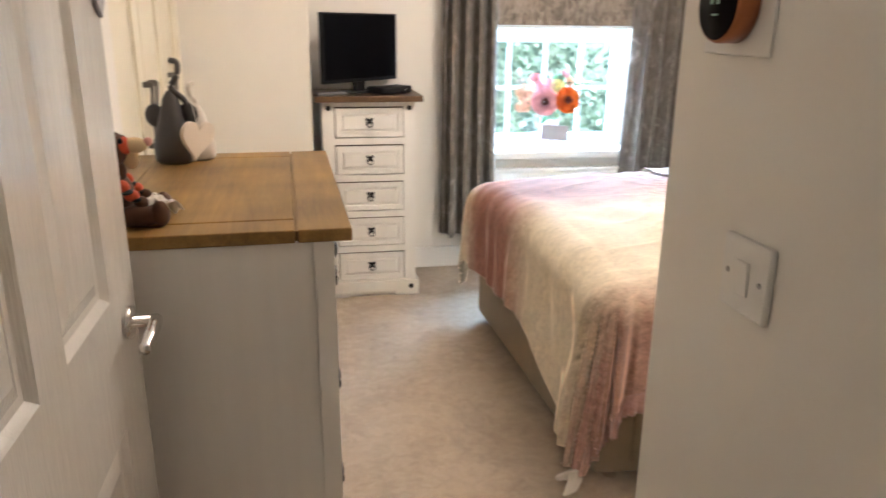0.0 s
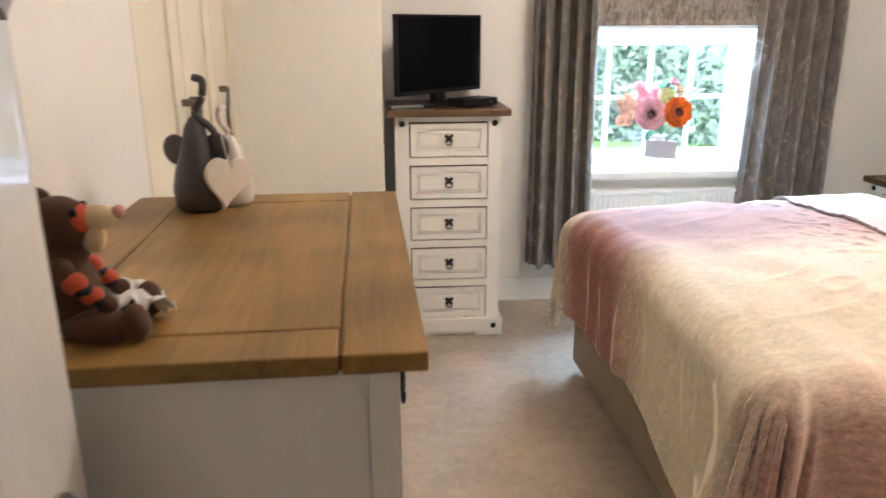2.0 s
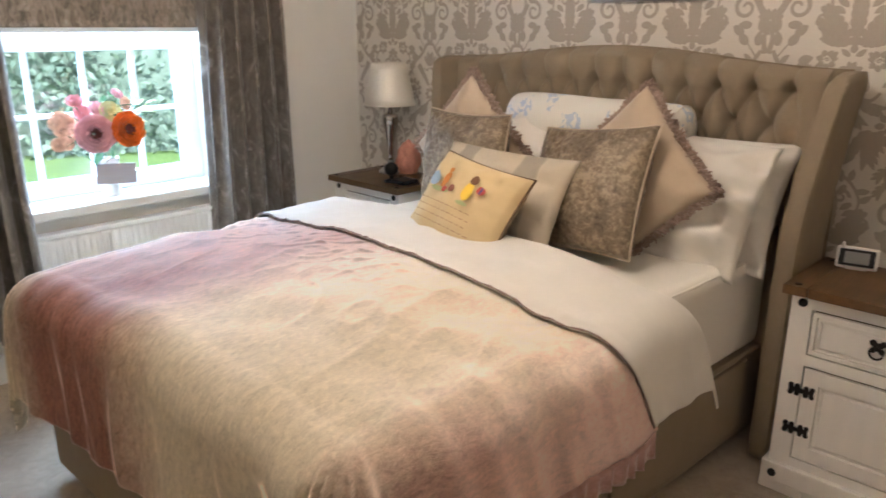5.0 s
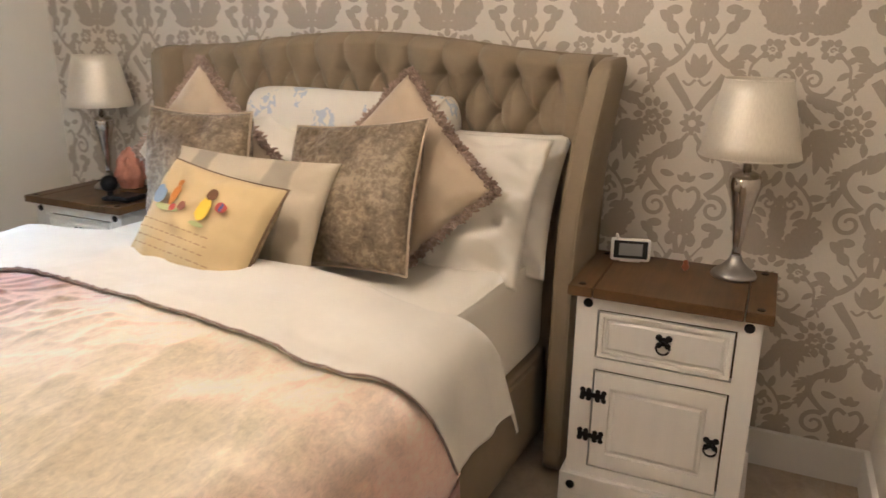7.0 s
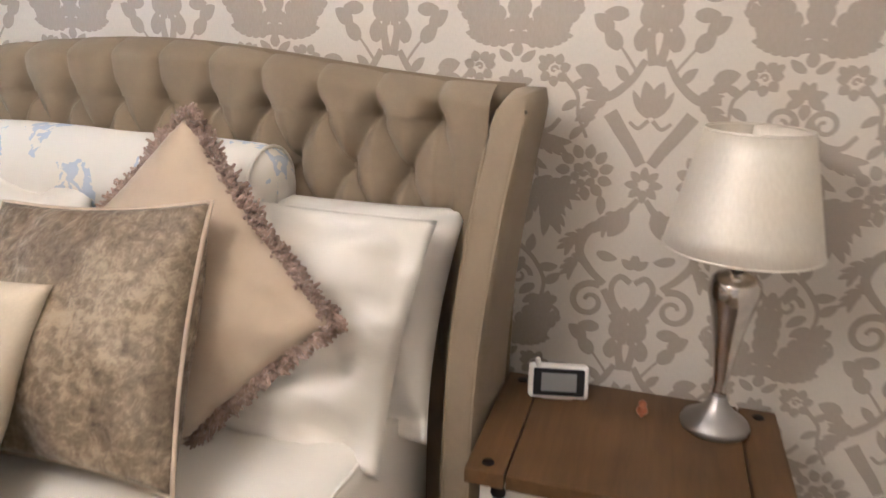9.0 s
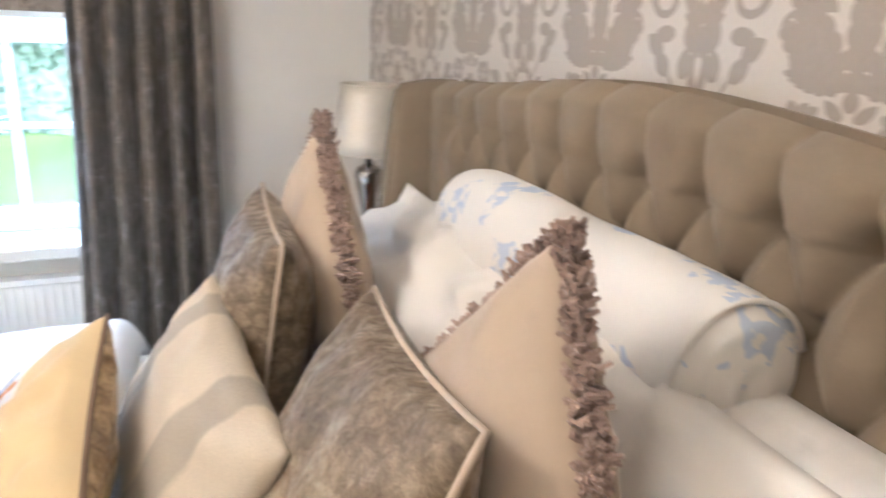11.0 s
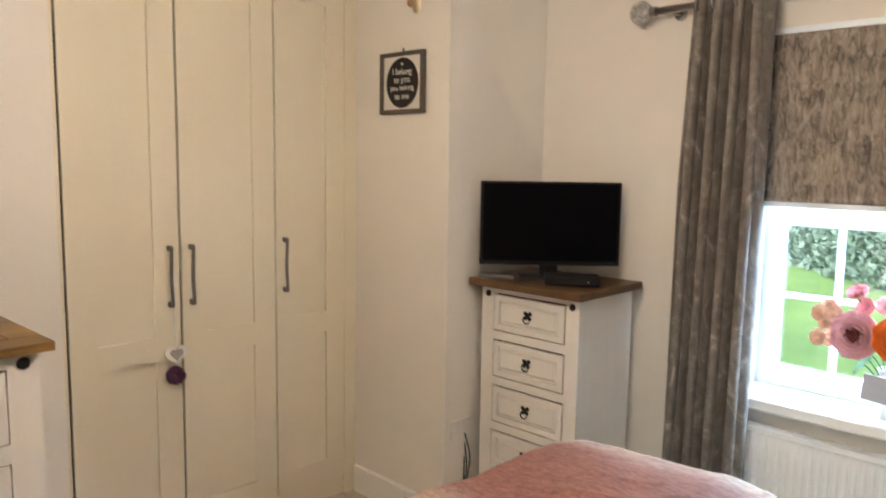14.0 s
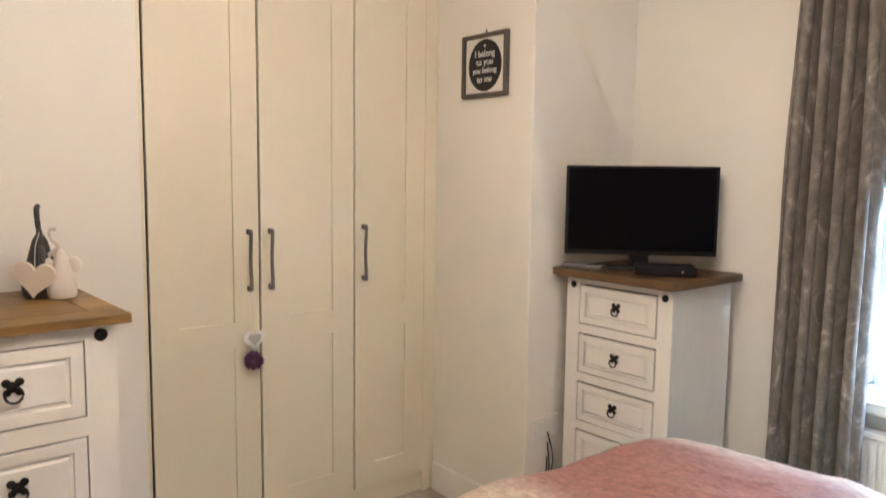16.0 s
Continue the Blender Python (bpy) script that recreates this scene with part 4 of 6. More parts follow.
bol = thing("bolster", BED @ pose(-0.125, 0.02, 1.052) @ Matrix.Diagonal((0.92, 0.97, 0.92, 1)), "white bolster with a faded blue print, lying on the pillows", "bolster")
bm = bmesh.new()
prof = [(0.0001, -0.405), (0.03, -0.412), (0.07, -0.405), (0.092, -0.385), (0.098, -0.35), (0.101, -0.2), (0.099, 0.0), (0.102, 0.2), (0.098, 0.35), (0.092, 0.385), (0.07, 0.405), (0.03, 0.412), (0.0001, 0.405)]
fine_prof = []
for (r0, z0), (r1, z1) in zip(prof, prof[1:]):
    for k in range(4):
        fine_prof.append((r0 + (r1 - r0) * k / 4, z0 + (z1 - z0) * k / 4))
lathe(bm, fine_prof + [prof[-1]], 40, pose(0, 0, 0, 90))
for v in bm.verts:
    v.co += v.co.normalized() * 0.008 * noise.noise(v.co * 9)
part("cover", bm, bolster_material(), bol, smooth=True)
bm = tube(bmesh.new(), [(0.094 * math.cos(a), -0.385, 0.094 * math.sin(a)) for a in np.linspace(0, 2 * math.pi, 33)], 0.004, 6)
part("seam", bm, pillow_cotton, bol, smooth=True)

s45 = 1 / math.sqrt(2)
cushion("fringed_cushion", (-0.415, -0.35, 0.93), (0.25 * s45, s45, s45 * 0.97), (0.18 * s45, -s45, s45 * 0.97), 0.43, 0.43, 0.17, sand_suede, "sand suede cushion with a dusty pink fringe, set on its corner", fringe=fringe_pink, seed=2.2)
cushion("fringed_cushion", (-0.452, 0.35, 0.935), (0.0, s45, s45), (0.07 * s45, -s45, s45), 0.43, 0.43, 0.16, sand_suede, "sand suede fringed cushion behind the grey velvet one", fringe=fringe_pink, seed=4.2)
cushion("velvet_cushion", (-0.548, -0.27, 0.90), (0.08, 0.98, -0.12), (0.40, 0.08, 0.89), 0.47, 0.42, 0.17, grey_velvet, "taupe crushed velvet cushion with cream piping", piping=cream_cord, seed=6.1)
cushion("velvet_cushion", (-0.570, 0.27, 0.895), (0.05, 1, -0.02), (0.13, 0, 0.99), 0.44, 0.42, 0.18, grey_velvet, "silvery crushed velvet cushion with a piped seam", piping=cream_cord, seed=8.4)
cushion("striped_cushion", (-0.70, -0.02, 0.86), (-0.08, 1, 0.02), (0.5, 0.06, 0.86), 0.54, 0.33, 0.13, striped_material(), "oblong cream linen cushion with stone stripes", seed=1.7)
yellow_linen = cloth("yellow_linen", (0.60, 0.46, 0.25), vary=0.05, weave=800)
yc = cushion("printed_cushion", (-0.875, -0.06, 0.855), (0.0, 0.99, 0.12), (0.58, -0.14, 0.80), 0.38, 0.31, 0.15, yellow_linen, "butter yellow cushion with a small printed picture and lines", piping=brown_cord, seed=3.9, back=crushed_velvet("gold_print", (0.10, 0.055, 0.03), (0.58, 0.42, 0.20), 0.1, 46))


def on_pad(w, h, t, x, y, lift=0.0018, pinch=0.07):
    a, b = x / (w / 2), y / (h / 2)
    return Vector((x, y, -(t / 2 * (max(0, 1 - a * a) * max(0, 1 - b * b)) ** 0.42 + lift + 0.006)))


def print_patch(cx, cy, rx, ry, material, name="printed_motif", n=14, wob=0.2, seed=0.0):
    """A thin printed shape that follows the front of the yellow cushion."""
    bm = bmesh.new()
    rings = []
    for r in (0.0001, 0.35, 0.7, 1.0):
        ring = []
        for k in range(n):
            a = 2 * math.pi * k / n
            q = r * (1 + wob * noise.noise((math.cos(a) * 1.5 + seed, math.sin(a) * 1.5, seed)))
            ring.append(bm.verts.new(on_pad(0.38, 0.31, 0.15, cx + rx * q * math.cos(a), cy + ry * q * math.sin(a))))
        rings.append(ring)
    for a, b in zip(rings, rings[1:]):
        for k in range(n):
            bm.faces.new((a[k], b[k], b[(k + 1) % n], a[(k + 1) % n]))
    ob = part(name, bm, material, yc)
    solid(ob, 0.001, 0)


ink = {n: plain("ink_" + n, c, 0.9, bump=0) for n, c in dict(blue=(0.30, 0.38, 0.50), orange=(0.55, 0.22, 0.05), red=(0.45, 0.08, 0.06), brown=(0.16, 0.08, 0.04), lemon=(0.75, 0.52, 0.06), green=(0.42, 0.46, 0.22), navy=(0.08, 0.09, 0.22), rust=(0.30, 0.12, 0.08), fawn=(0.40, 0.26, 0.15)).items()}
for cx, cy, rx, ry, n in ((0.115, 0.035, 0.024, 0.022, "blue"), (0.125, 0.055, 0.014, 0.010, "blue"), (0.062, 0.045, 0.013, 0.028, "orange"), (0.066, 0.080, 0.009, 0.009, "orange"), (0.048, 0.012, 0.011, 0.010, "red"), (0.022, 0.022, 0.012, 0.012, "rust"), (0.070, 0.008, 0.045, 0.008, "green"),
                          (-0.042, 0.030, 0.018, 0.032, "lemon"), (-0.044, 0.072, 0.015, 0.016, "brown"), (-0.042, -0.010, 0.022, 0.006, "green"), (-0.085, 0.048, 0.017, 0.013, "red"), (-0.085, 0.048, 0.006, 0.012, "navy")):
    print_patch(cx, cy, rx, ry, ink[n], seed=cx * 50)
for row in range(4):
    rnd = random.Random(row)
    x = 0.135
    while x > -0.075 - 0.01 * row:
        L = rnd.uniform(0.008, 0.022)
        print_patch(x - L / 2, -0.030 - 0.021 * row - 0.05 * (0.1 - x) * 0.4, L / 2, 0.0017, ink["fawn"], "line_of_writing", 8, 0.3, x * 90)
        x -= L + 0.005
part("label", boxed(-0.155, -0.125, -0.115, -0.085, -0.022, -0.019, bevel=0.001), white_plastic, yc, "small white sewn-in label")


# ---- curtains, pole, blind, radiator ----
def curtain_material():
    m, nt, b = nodes_of("jacquard")
    vec = coords(nt)
    motif = noise_tex(nt, coords(nt, (1, 1, 0.6)), 12, 4, 0.6, 1.8)
    slub = noise_tex(nt, coords(nt, (1, 1, 9)), 60, 3)
    f = maths(nt, "ADD", maths(nt, "MULTIPLY", motif, 0.75), maths(nt, "MULTIPLY", slub, 0.25))
    nt.links.new(ramp(nt, f, [(0.42, (0.125, 0.107, 0.086)), (0.57, (0.195, 0.172, 0.145)), (0.65, (0.37, 0.345, 0.31))]), b.inputs["Base Color"])
    nt.links.new(ramp(nt, f, [(0.44, (0.6,) * 3), (0.62, (0.34,) * 3)]), b.inputs["Roughness"])
    b.inputs["Sheen Weight"].default_value = 0.2
    bumped(nt, b, f, 0.25, 0.003)
    return m


jacquard = curtain_material()


def build_curtain(x0, x1, folds, seed, lean=0.0, flare=0.0):
    c = thing("curtain", pose((x0 + x1) / 2, 4.005, 0), "taupe jacquard curtain with eyelets, drawn open", "curtain", "curtains at the window")
    w = x1 - x0
    z0, z1 = 0.235, 2.165

    def surf(u, v):
        z = z0 + (z1 - z0) * v
        squeeze = 1.0 - 0.05 * math.sin(v * math.pi) - 0.17 * max(0.0, (v - 0.55) / 0.45) ** 1.5
        ph = u * folds * 2 * math.pi + 0.5 * noise.noise((u * 3, v * 1.2, seed))
        amp = 0.060 + 0.012 * noise.noise((u * 6, v * 2, seed))
        x = (u - 0.5) * w * squeeze + 0.020 * math.sin(ph * 2 + 0.6) + lean * (1 - v) - flare * (1 - u) * (1 - v)
        return Vector((x, amp * math.copysign(abs(math.sin(ph)) ** 0.75, math.sin(ph)) - 0.055 * (1 - v) ** 0.8 + 0.006 * noise.noise((u * 14, v * 5, seed)), z + 0.018 * math.sin(ph + 0.5) * max(0.0, (v - 0.95) / 0.05)))
    ob = part("drape", sheet(180, 60, surf), jacquard, c, smooth=True)
    solid(ob, 0.004, 0)
    for k in range(folds * 2):
        u = (k + 0.5) / (folds * 2)
        p = surf(u, 0.955)
        ring = [(p.x, p.y + 0.026 * math.cos(a), p.z + 0.026 * math.sin(a)) for a in np.linspace(0, 2 * math.pi, 19)]
        part("eyelet", tube(bmesh.new(), ring, 0.004, 6), brushed, c)


build_curtain(0.60, 0.905, 4, 1.3, -0.005)
build_curtain(1.715, 2.115, 5, 4.6, -0.012, 0.04)
pole = thing("curtain_pole", pose(0, 4.005, 2.085), "brushed steel curtain pole with crackled glass finials", "curtain pole")
part("rod", tube(bmesh.new(), [(0.42, 0, 0), (2.36, 0, 0)], 0.014, 16), brushed, pole, smooth=True)
crackle = crushed_velvet("crackle", (0.22, 0.21, 0.20), (0.75, 0.73, 0.70), 0.0, 60)
for x, sg in ((0.405, -1), (2.375, 1)):
    bm = bmesh.new()
    bmesh.ops.create_icosphere(bm, subdivisions=3, radius=0.044, matrix=pose(x - sg * 0.0, 0, 0))
    for v in bm.verts:
        o = Vector((x, 0, 0))
        v.co = o + (v.co - o) * (1 + 0.05 * noise.noise(v.co * 60))
    part("finial", bm, crackle, pole, "faceted crackled glass ball")
    part("collar", tube(bmesh.new(), [(x - sg * 0.062, 0, 0), (x - sg * 0.038, 0, 0)], 0.019, 16), brushed, pole)
for x in (0.52, 2.30):
    bm = tube(bmesh.new(), [(x, 0, -0.004), (x, 0.09, -0.004)], 0.008, 10)
    lathe(bm, [(0.024, 0), (0.024, 0.008), (0.01, 0.01)], 18, pose(x, 0.094, -0.004, 90))
    part("bracket", bm, brushed, pole)


def blind_material():
    m, nt, b = nodes_of("blind_weave")
    streak = noise_tex(nt, coords(nt, (1, 1, 0.28)), 62, 5, 0.65, 0.8)
    blotch = noise_tex(nt, coords(nt), 9, 3)
    f = maths(nt, "ADD", maths(nt, "MULTIPLY", streak, 0.7), maths(nt, "MULTIPLY", blotch, 0.3))
    nt.links.new(ramp(nt, f, [(0.38, (0.085, 0.072, 0.06)), (0.47, (0.22, 0.185, 0.148)), (0.56, (0.34, 0.29, 0.235)), (0.68, (0.46, 0.41, 0.35))]), b.inputs["Base Color"])
    b.inputs["Roughness"].default_value = 0.7
    bumped(nt, b, f, 0.3, 0.003)
    return m


bl = thing("roman_blind", pose(0, 4.085, 0), "half-lowered roman blind in mottled grey-brown weave", "blind")
weave = blind_material()


def blind_surf(u, v):
    z = 1.395 + (1.965 - 1.395) * v
    ph = (v * 3) % 1.0
    sag = 0.010 * math.sin(ph * math.pi) + 0.006 * (ph < 0.08)
    return Vector((0.84 + 0.975 * u, -sag + 0.002 * noise.noise((u * 9, v * 6, 0)), z))


solid(part("fabric", sheet(30, 60, blind_surf), weave, bl, smooth=True), 0.004, 0)
part("hem_lining", boxed(0.842, 1.813, -0.006, 0.004, 1.376, 1.396, bevel=0.003), upvc, bl, "white lining at the hem")
part("head_rail", boxed(0.838, 1.817, -0.012, 0.014, 1.963, 1.985, bevel=0.003), upvc, bl)
bm = bmesh.new()
for k in range(46):
    bmesh.ops.create_icosphere(bm, subdivisions=1, radius=0.0022, matrix=pose(0.862, -0.02, 1.93 - 0.0055 * k))
part("bead_chain", bm, white_plastic, bl)

rad = thing("radiator", pose(1.31, 4.07, 0), "white ribbed panel radiator below the sill", "radiator")


def ribbed(u, v):
    x = -0.445 + 0.89 * u
    w = 0.5 + 0.5 * math.cos(2 * math.pi * 33 * u)
    inside = min(1, v / 0.05, (1 - v) / 0.05)
    return Vector((x, -0.046 - 0.007 * min(1, w * 1.8) * inside, 0.15 + 0.43 * v))


solid(part("panel", sheet(33 * 8, 20, ribbed), radiator_white, rad, smooth=True), 0.02, -1)
part("top_grille", boxed(-0.447, 0.447, -0.056, 0.0, 0.578, 0.596, bevel=0.003), radiator_white, rad)
part("valve", lathe(bmesh.new(), [(0.012, 0), (0.016, 0.02), (0.016, 0.06), (0.010, 0.07)], 16, pose(-0.475, -0.03, 0.12)), white_plastic, rad)
part("pipe", tube(bmesh.new(), [(-0.475, -0.03, 0.0), (-0.475, -0.03, 0.13), (-0.44, -0.03, 0.19)], 0.0075, 10), white_gloss, rad)


# ---- flowers on the sill ----
petal_mats = {n: cloth("petal_" + n, c, vary=0.12, weave=500, bump=0.1) for n, c in dict(orange=(0.80, 0.17, 0.01), pink=(0.80, 0.45, 0.51), rose=(0.78, 0.33, 0.36), peach=(0.88, 0.62, 0.46), core=(0.22, 0.05, 0.04), lime=(0.58, 0.68, 0.34), leaf=(0.05, 0.16, 0.06)).items()}


def bloom(parent, name, x, y, z, r, outer, core=None, face=(-0.3, -1, 0.2), layers=4, seed=0):
    """A full flower of overlapping cupped petals."""
    rnd = random.Random(seed)
    q = Vector(face).normalized().to_track_quat("Z", "Y").to_matrix().to_4x4()
    base = Matrix.Translation((x, y, z)) @ q
    bm, bc = bmesh.new(), bmesh.new()
    for L in range(layers):
        f = 1 - L / layers
        num = max(3, int(4 + 4 * f))
        for k in range(num):
            az = 360 * k / num + 31 * L + rnd.uniform(-8, 8)
            size = r * (0.40 + 0.28 * f)
            lift = 12 + 62 * (1 - f) ** 0.8

            def petal(u, v, size=size):
                a, b = (u - 0.5) * 2, v
                wid = size * 0.85 * math.sin(min(1, 0.12 + b * 1.05) * math.pi * 0.62) * (1 - 0.25 * b ** 6)
                return Vector((b * size * 1.15, a * wid, 0.30 * size * (b * b) + 0.22 * size * a * a - 0.10 * size * b ** 5))
            sub = sheet(6, 6, petal)
            m = base @ pose(0, 0, 0, 0, 0, az) @ Matrix.Translation((r * 0.26 * f, 0, r * 0.10 * (1 - f))) @ pose(0, 0, 0, 0, -lift, 0)
            merge(bc if core and L >= layers - 1 else bm, sub, m)
    fl = part(name, bm, petal_mats[outer], parent, smooth=True)
    solid(fl, 0.0012, 0)
    if core:
        ce = part("flower_heart", bc, petal_mats[core], fl, smooth=True)
        solid(ce, 0.001, 0)
    else:
        bc.free()
    return fl


def leaf(bm, x, y, z, L, az, el, seed=0):
    sub = sheet(6, 4, lambda u, v: Vector((u * L, (v - 0.5) * L * 0.55 * math.sin(min(1, u * 1.02 + 0.02) * math.pi) ** 0.8, -0.25 * L * u * u + 0.12 * L * abs(v - 0.5))))
    merge(bm, sub, pose(x, y, z, 0, -el, az))


vs = thing("flower_vase", pose(1.30, 4.17, 0.687), "white vase of paper flowers with a grey plaque on the sill", "vase of flowers")
part("vase", lathe(bmesh.new(), [(0.040, 0), (0.043, 0.004), (0.040, 0.03), (0.036, 0.06), (0.038, 0.10), (0.043, 0.15), (0.046, 0.165), (0.042, 0.165), (0.038, 0.15), (0.034, 0.10)], 32), white_plastic, vs, smooth=True)
plq = part("plaque", boxed(-0.080, 0.085, -0.062, -0.054, 0.058, 0.146, bevel=0.002, m=pose(0, 0, 0, 0, 4, -4)), plain("plaque_grey", (0.40, 0.39, 0.40), 0.8, stretch=(1, 1, 6)), vs, "grey wooden plaque")
part("string", tube(bmesh.new(), smooth_path([(-0.05, -0.056, 0.14), (0, -0.045, 0.168), (0.05, -0.056, 0.145)], 6), 0.0012, 6), brown_cord, vs)
bloom(vs, "flower", 0.035, -0.135, 0.297, 0.074, "orange", "core", (0.15, -1, 0.12), 5, 1)
bloom(vs, "flower", -0.085, -0.115, 0.287, 0.078, "pink", "core", (-0.2, -1, 0.12), 5, 2)
bloom(vs, "flower", -0.115, -0.03, 0.41, 0.034, "rose", None, (-0.2, -0.6, 0.7), 4, 3)
bloom(vs, "flower", -0.09, -0.02, 0.365, 0.032, "rose", None, (-0.3, -0.9, 0.3), 4, 4)
bloom(vs, "flower", -0.03, -0.02, 0.375, 0.034, "pink", None, (0, -0.8, 0.6), 4, 5)
bloom(vs, "flower", 0.055, -0.03, 0.335, 0.034, "lime", None, (0.1, -0.9, 0.4), 4, 9)
bloom(vs, "flower", 0.07, 0.0, 0.43, 0.026, "pink", None, (0.2, -0.7, 0.6), 4, 6)
bloom(vs, "flower", 0.095, -0.01, 0.39, 0.030, "peach", None, (0.4, -0.9, 0.3), 4, 7)
bloom(vs, "flower", 0.02, -0.03, 0.355, 0.050, "lime", None, (0.1, -0.9, 0.4), 4, 8)
for i, (dx, dz) in enumerate(((-0.17, 0.34), (-0.195, 0.305), (-0.165, 0.28), (-0.215, 0.335), (-0.19, 0.355), (-0.145, 0.315), (-0.215, 0.25), (-0.18, 0.25))):
    bloom(vs, "flower", dx, -0.07 + 0.01 * (i % 3), dz, 0.029, "peach", None, (-0.3, -1, 0.3), 3, 20 + i)
bm = bmesh.new()
for x, y, z in ((0.035, -0.12, 0.27), (-0.085, -0.10, 0.26), (-0.115, -0.03, 0.395), (-0.03, -0.02, 0.36), (0.07, 0, 0.415), (0.095, 0, 0.375), (-0.17, -0.07, 0.28), (-0.2, -0.06, 0.24)):
    tube(bm, smooth_path([(x * 0.1, 0.0, 0.10), (x * 0.45, y * 0.4, 0.10 + (z - 0.10) * 0.55), (x, y, z)], 5), 0.0022, 6)
part("stems", bm, petal_mats["leaf"], vs)
for x, y, z, L, az, el in ((0.05, -0.03, 0.40, 0.05, 200, 30), (0.06, -0.03, 0.38, 0.055, 340, 20), (0.045, -0.04, 0.365, 0.05, 250, -20), (0.05, -0.02, 0.42, 0.05, 100, 40), (-0.05, -0.08, 0.21, 0.075, 215, -35), (0.0, -0.05, 0.30, 0.06, 260, 30), (0.06, -0.08, 0.24, 0.06, 320, -20), (-0.01, -0.07, 0.25, 0.06, 270, 10), (0.11, -0.02, 0.37, 0.06, 0, 20), (0.13, -0.03, 0.33, 0.07, -20, 25), (0.10, -0.05, 0.31, 0.06, -40, 0), (-0.14, -0.06, 0.26, 0.05, 200, -10), (0.0, -0.03, 0.40, 0.05, 60, 50)):
    lf = bmesh.new()
    leaf(lf, x, y, z, L, az, el)
    solid(part("leaf", lf, petal_mats["leaf"], vs, smooth=True), 0.0012, 0)
for x, y, z, L, az, el in ((0.12, -0.03, 0.36, 0.055, 10, 30), (0.15, -0.02, 0.38, 0.05, 30, 40), (0.16, -0.03, 0.35, 0.055, -10, 10), (0.14, -0.01, 0.41, 0.05, 60, 50), (0.19, -0.02, 0.385, 0.05, 5, 25), (0.13, -0.02, 0.32, 0.05, -30, 0)):
    lf = bmesh.new()
    leaf(lf, x, y, z, L, az, el)
    solid(part("leaf", lf, petal_mats["lime"], vs, "pale green paper leaf", smooth=True), 0.0012, 0)
solid(part("stem", tube(bmesh.new(), smooth_path([(0.01, 0.0, 0.12), (0.07, -0.02, 0.28), (0.13, -0.02, 0.34), (0.19, -0.02, 0.385)], 5), 0.002, 6), petal_mats["lime"], vs), 0.0005, 0)


# ---- television and box ----
tv = thing("television", pose(0.150, 3.815, 1.055, 0, 0, 44), "small black flat-screen television on a black stand", "television")
bm = boxed(-0.278, 0.278, -0.012, 0.012, 0.055, 0.388, bevel=0.004)
box(bm, -0.20, 0.20, 0.012, 0.045, 0.08, 0.32, bevel=0.015)
part("casing", bm, black_plastic, tv)
part("screen", boxed(-0.268, 0.268, -0.0145, -0.0115, 0.072, 0.380, bevel=0.001), screen_black, tv)
bm = boxed(-0.035, 0.035, -0.004, 0.03, 0.004, 0.07, bevel=0.006)
box(bm, -0.12, 0.12, -0.045, 0.075, 0.0, 0.010, bevel=0.004)
part("stand", bm, black_plastic, tv)
stb = thing("set_top_box", pose(0.292, 3.770, 1.055, 0, 0, 38), "black set-top box in front of the television", "set-top box")
part("case", boxed(-0.105, 0.105, -0.06, 0.06, 0.002, 0.036, bevel=0.010, seg=3), black_plastic, stb)
part("status_light", boxed(0.055, 0.060, -0.0615, -0.0595, 0.016, 0.021), white_plastic, stb)
rc = thing("remote_control", pose(-0.005, 3.685, 1.055, 0, 0, 20), "slim grey remote control lying on the chest", "remote control")
part("shell", boxed(-0.075, 0.075, -0.02, 0.02, 0.0, 0.014, bevel=0.005), plain("remote_grey", (0.16, 0.16, 0.165), 0.4), rc)


# ---- bedside lamps ----
def shade_material():
    m, nt, b = nodes_of("shade_silk")
    silk = noise_tex(nt, coords(nt, (1, 1, 0.08)), 320, 3)
    nt.links.new(ramp(nt, silk, [(0.3, (0.72, 0.66, 0.56)), (0.7, (0.80, 0.74, 0.64))]), b.inputs["Base Color"])
    b.inputs["Roughness"].default_value = 0.5
    b.inputs["Metallic"].default_value = 0.3
    bumped(nt, b, silk, 0.12, 0.001)
    return m


shade_silk = shade_material()
mercury = crushed_velvet("mercury_glass", (0.50, 0.46, 0.42), (0.80, 0.76, 0.71), 0.0, 16)
mercury.node_tree.nodes["Principled BSDF"].inputs["Metallic"].default_value = 1.0
for l in [l for l in mercury.node_tree.links if l.to_socket.name in ("Roughness", "Normal")]:
    mercury.node_tree.links.remove(l)
mercury.node_tree.nodes["Principled BSDF"].inputs["Roughness"].default_value = 0.13


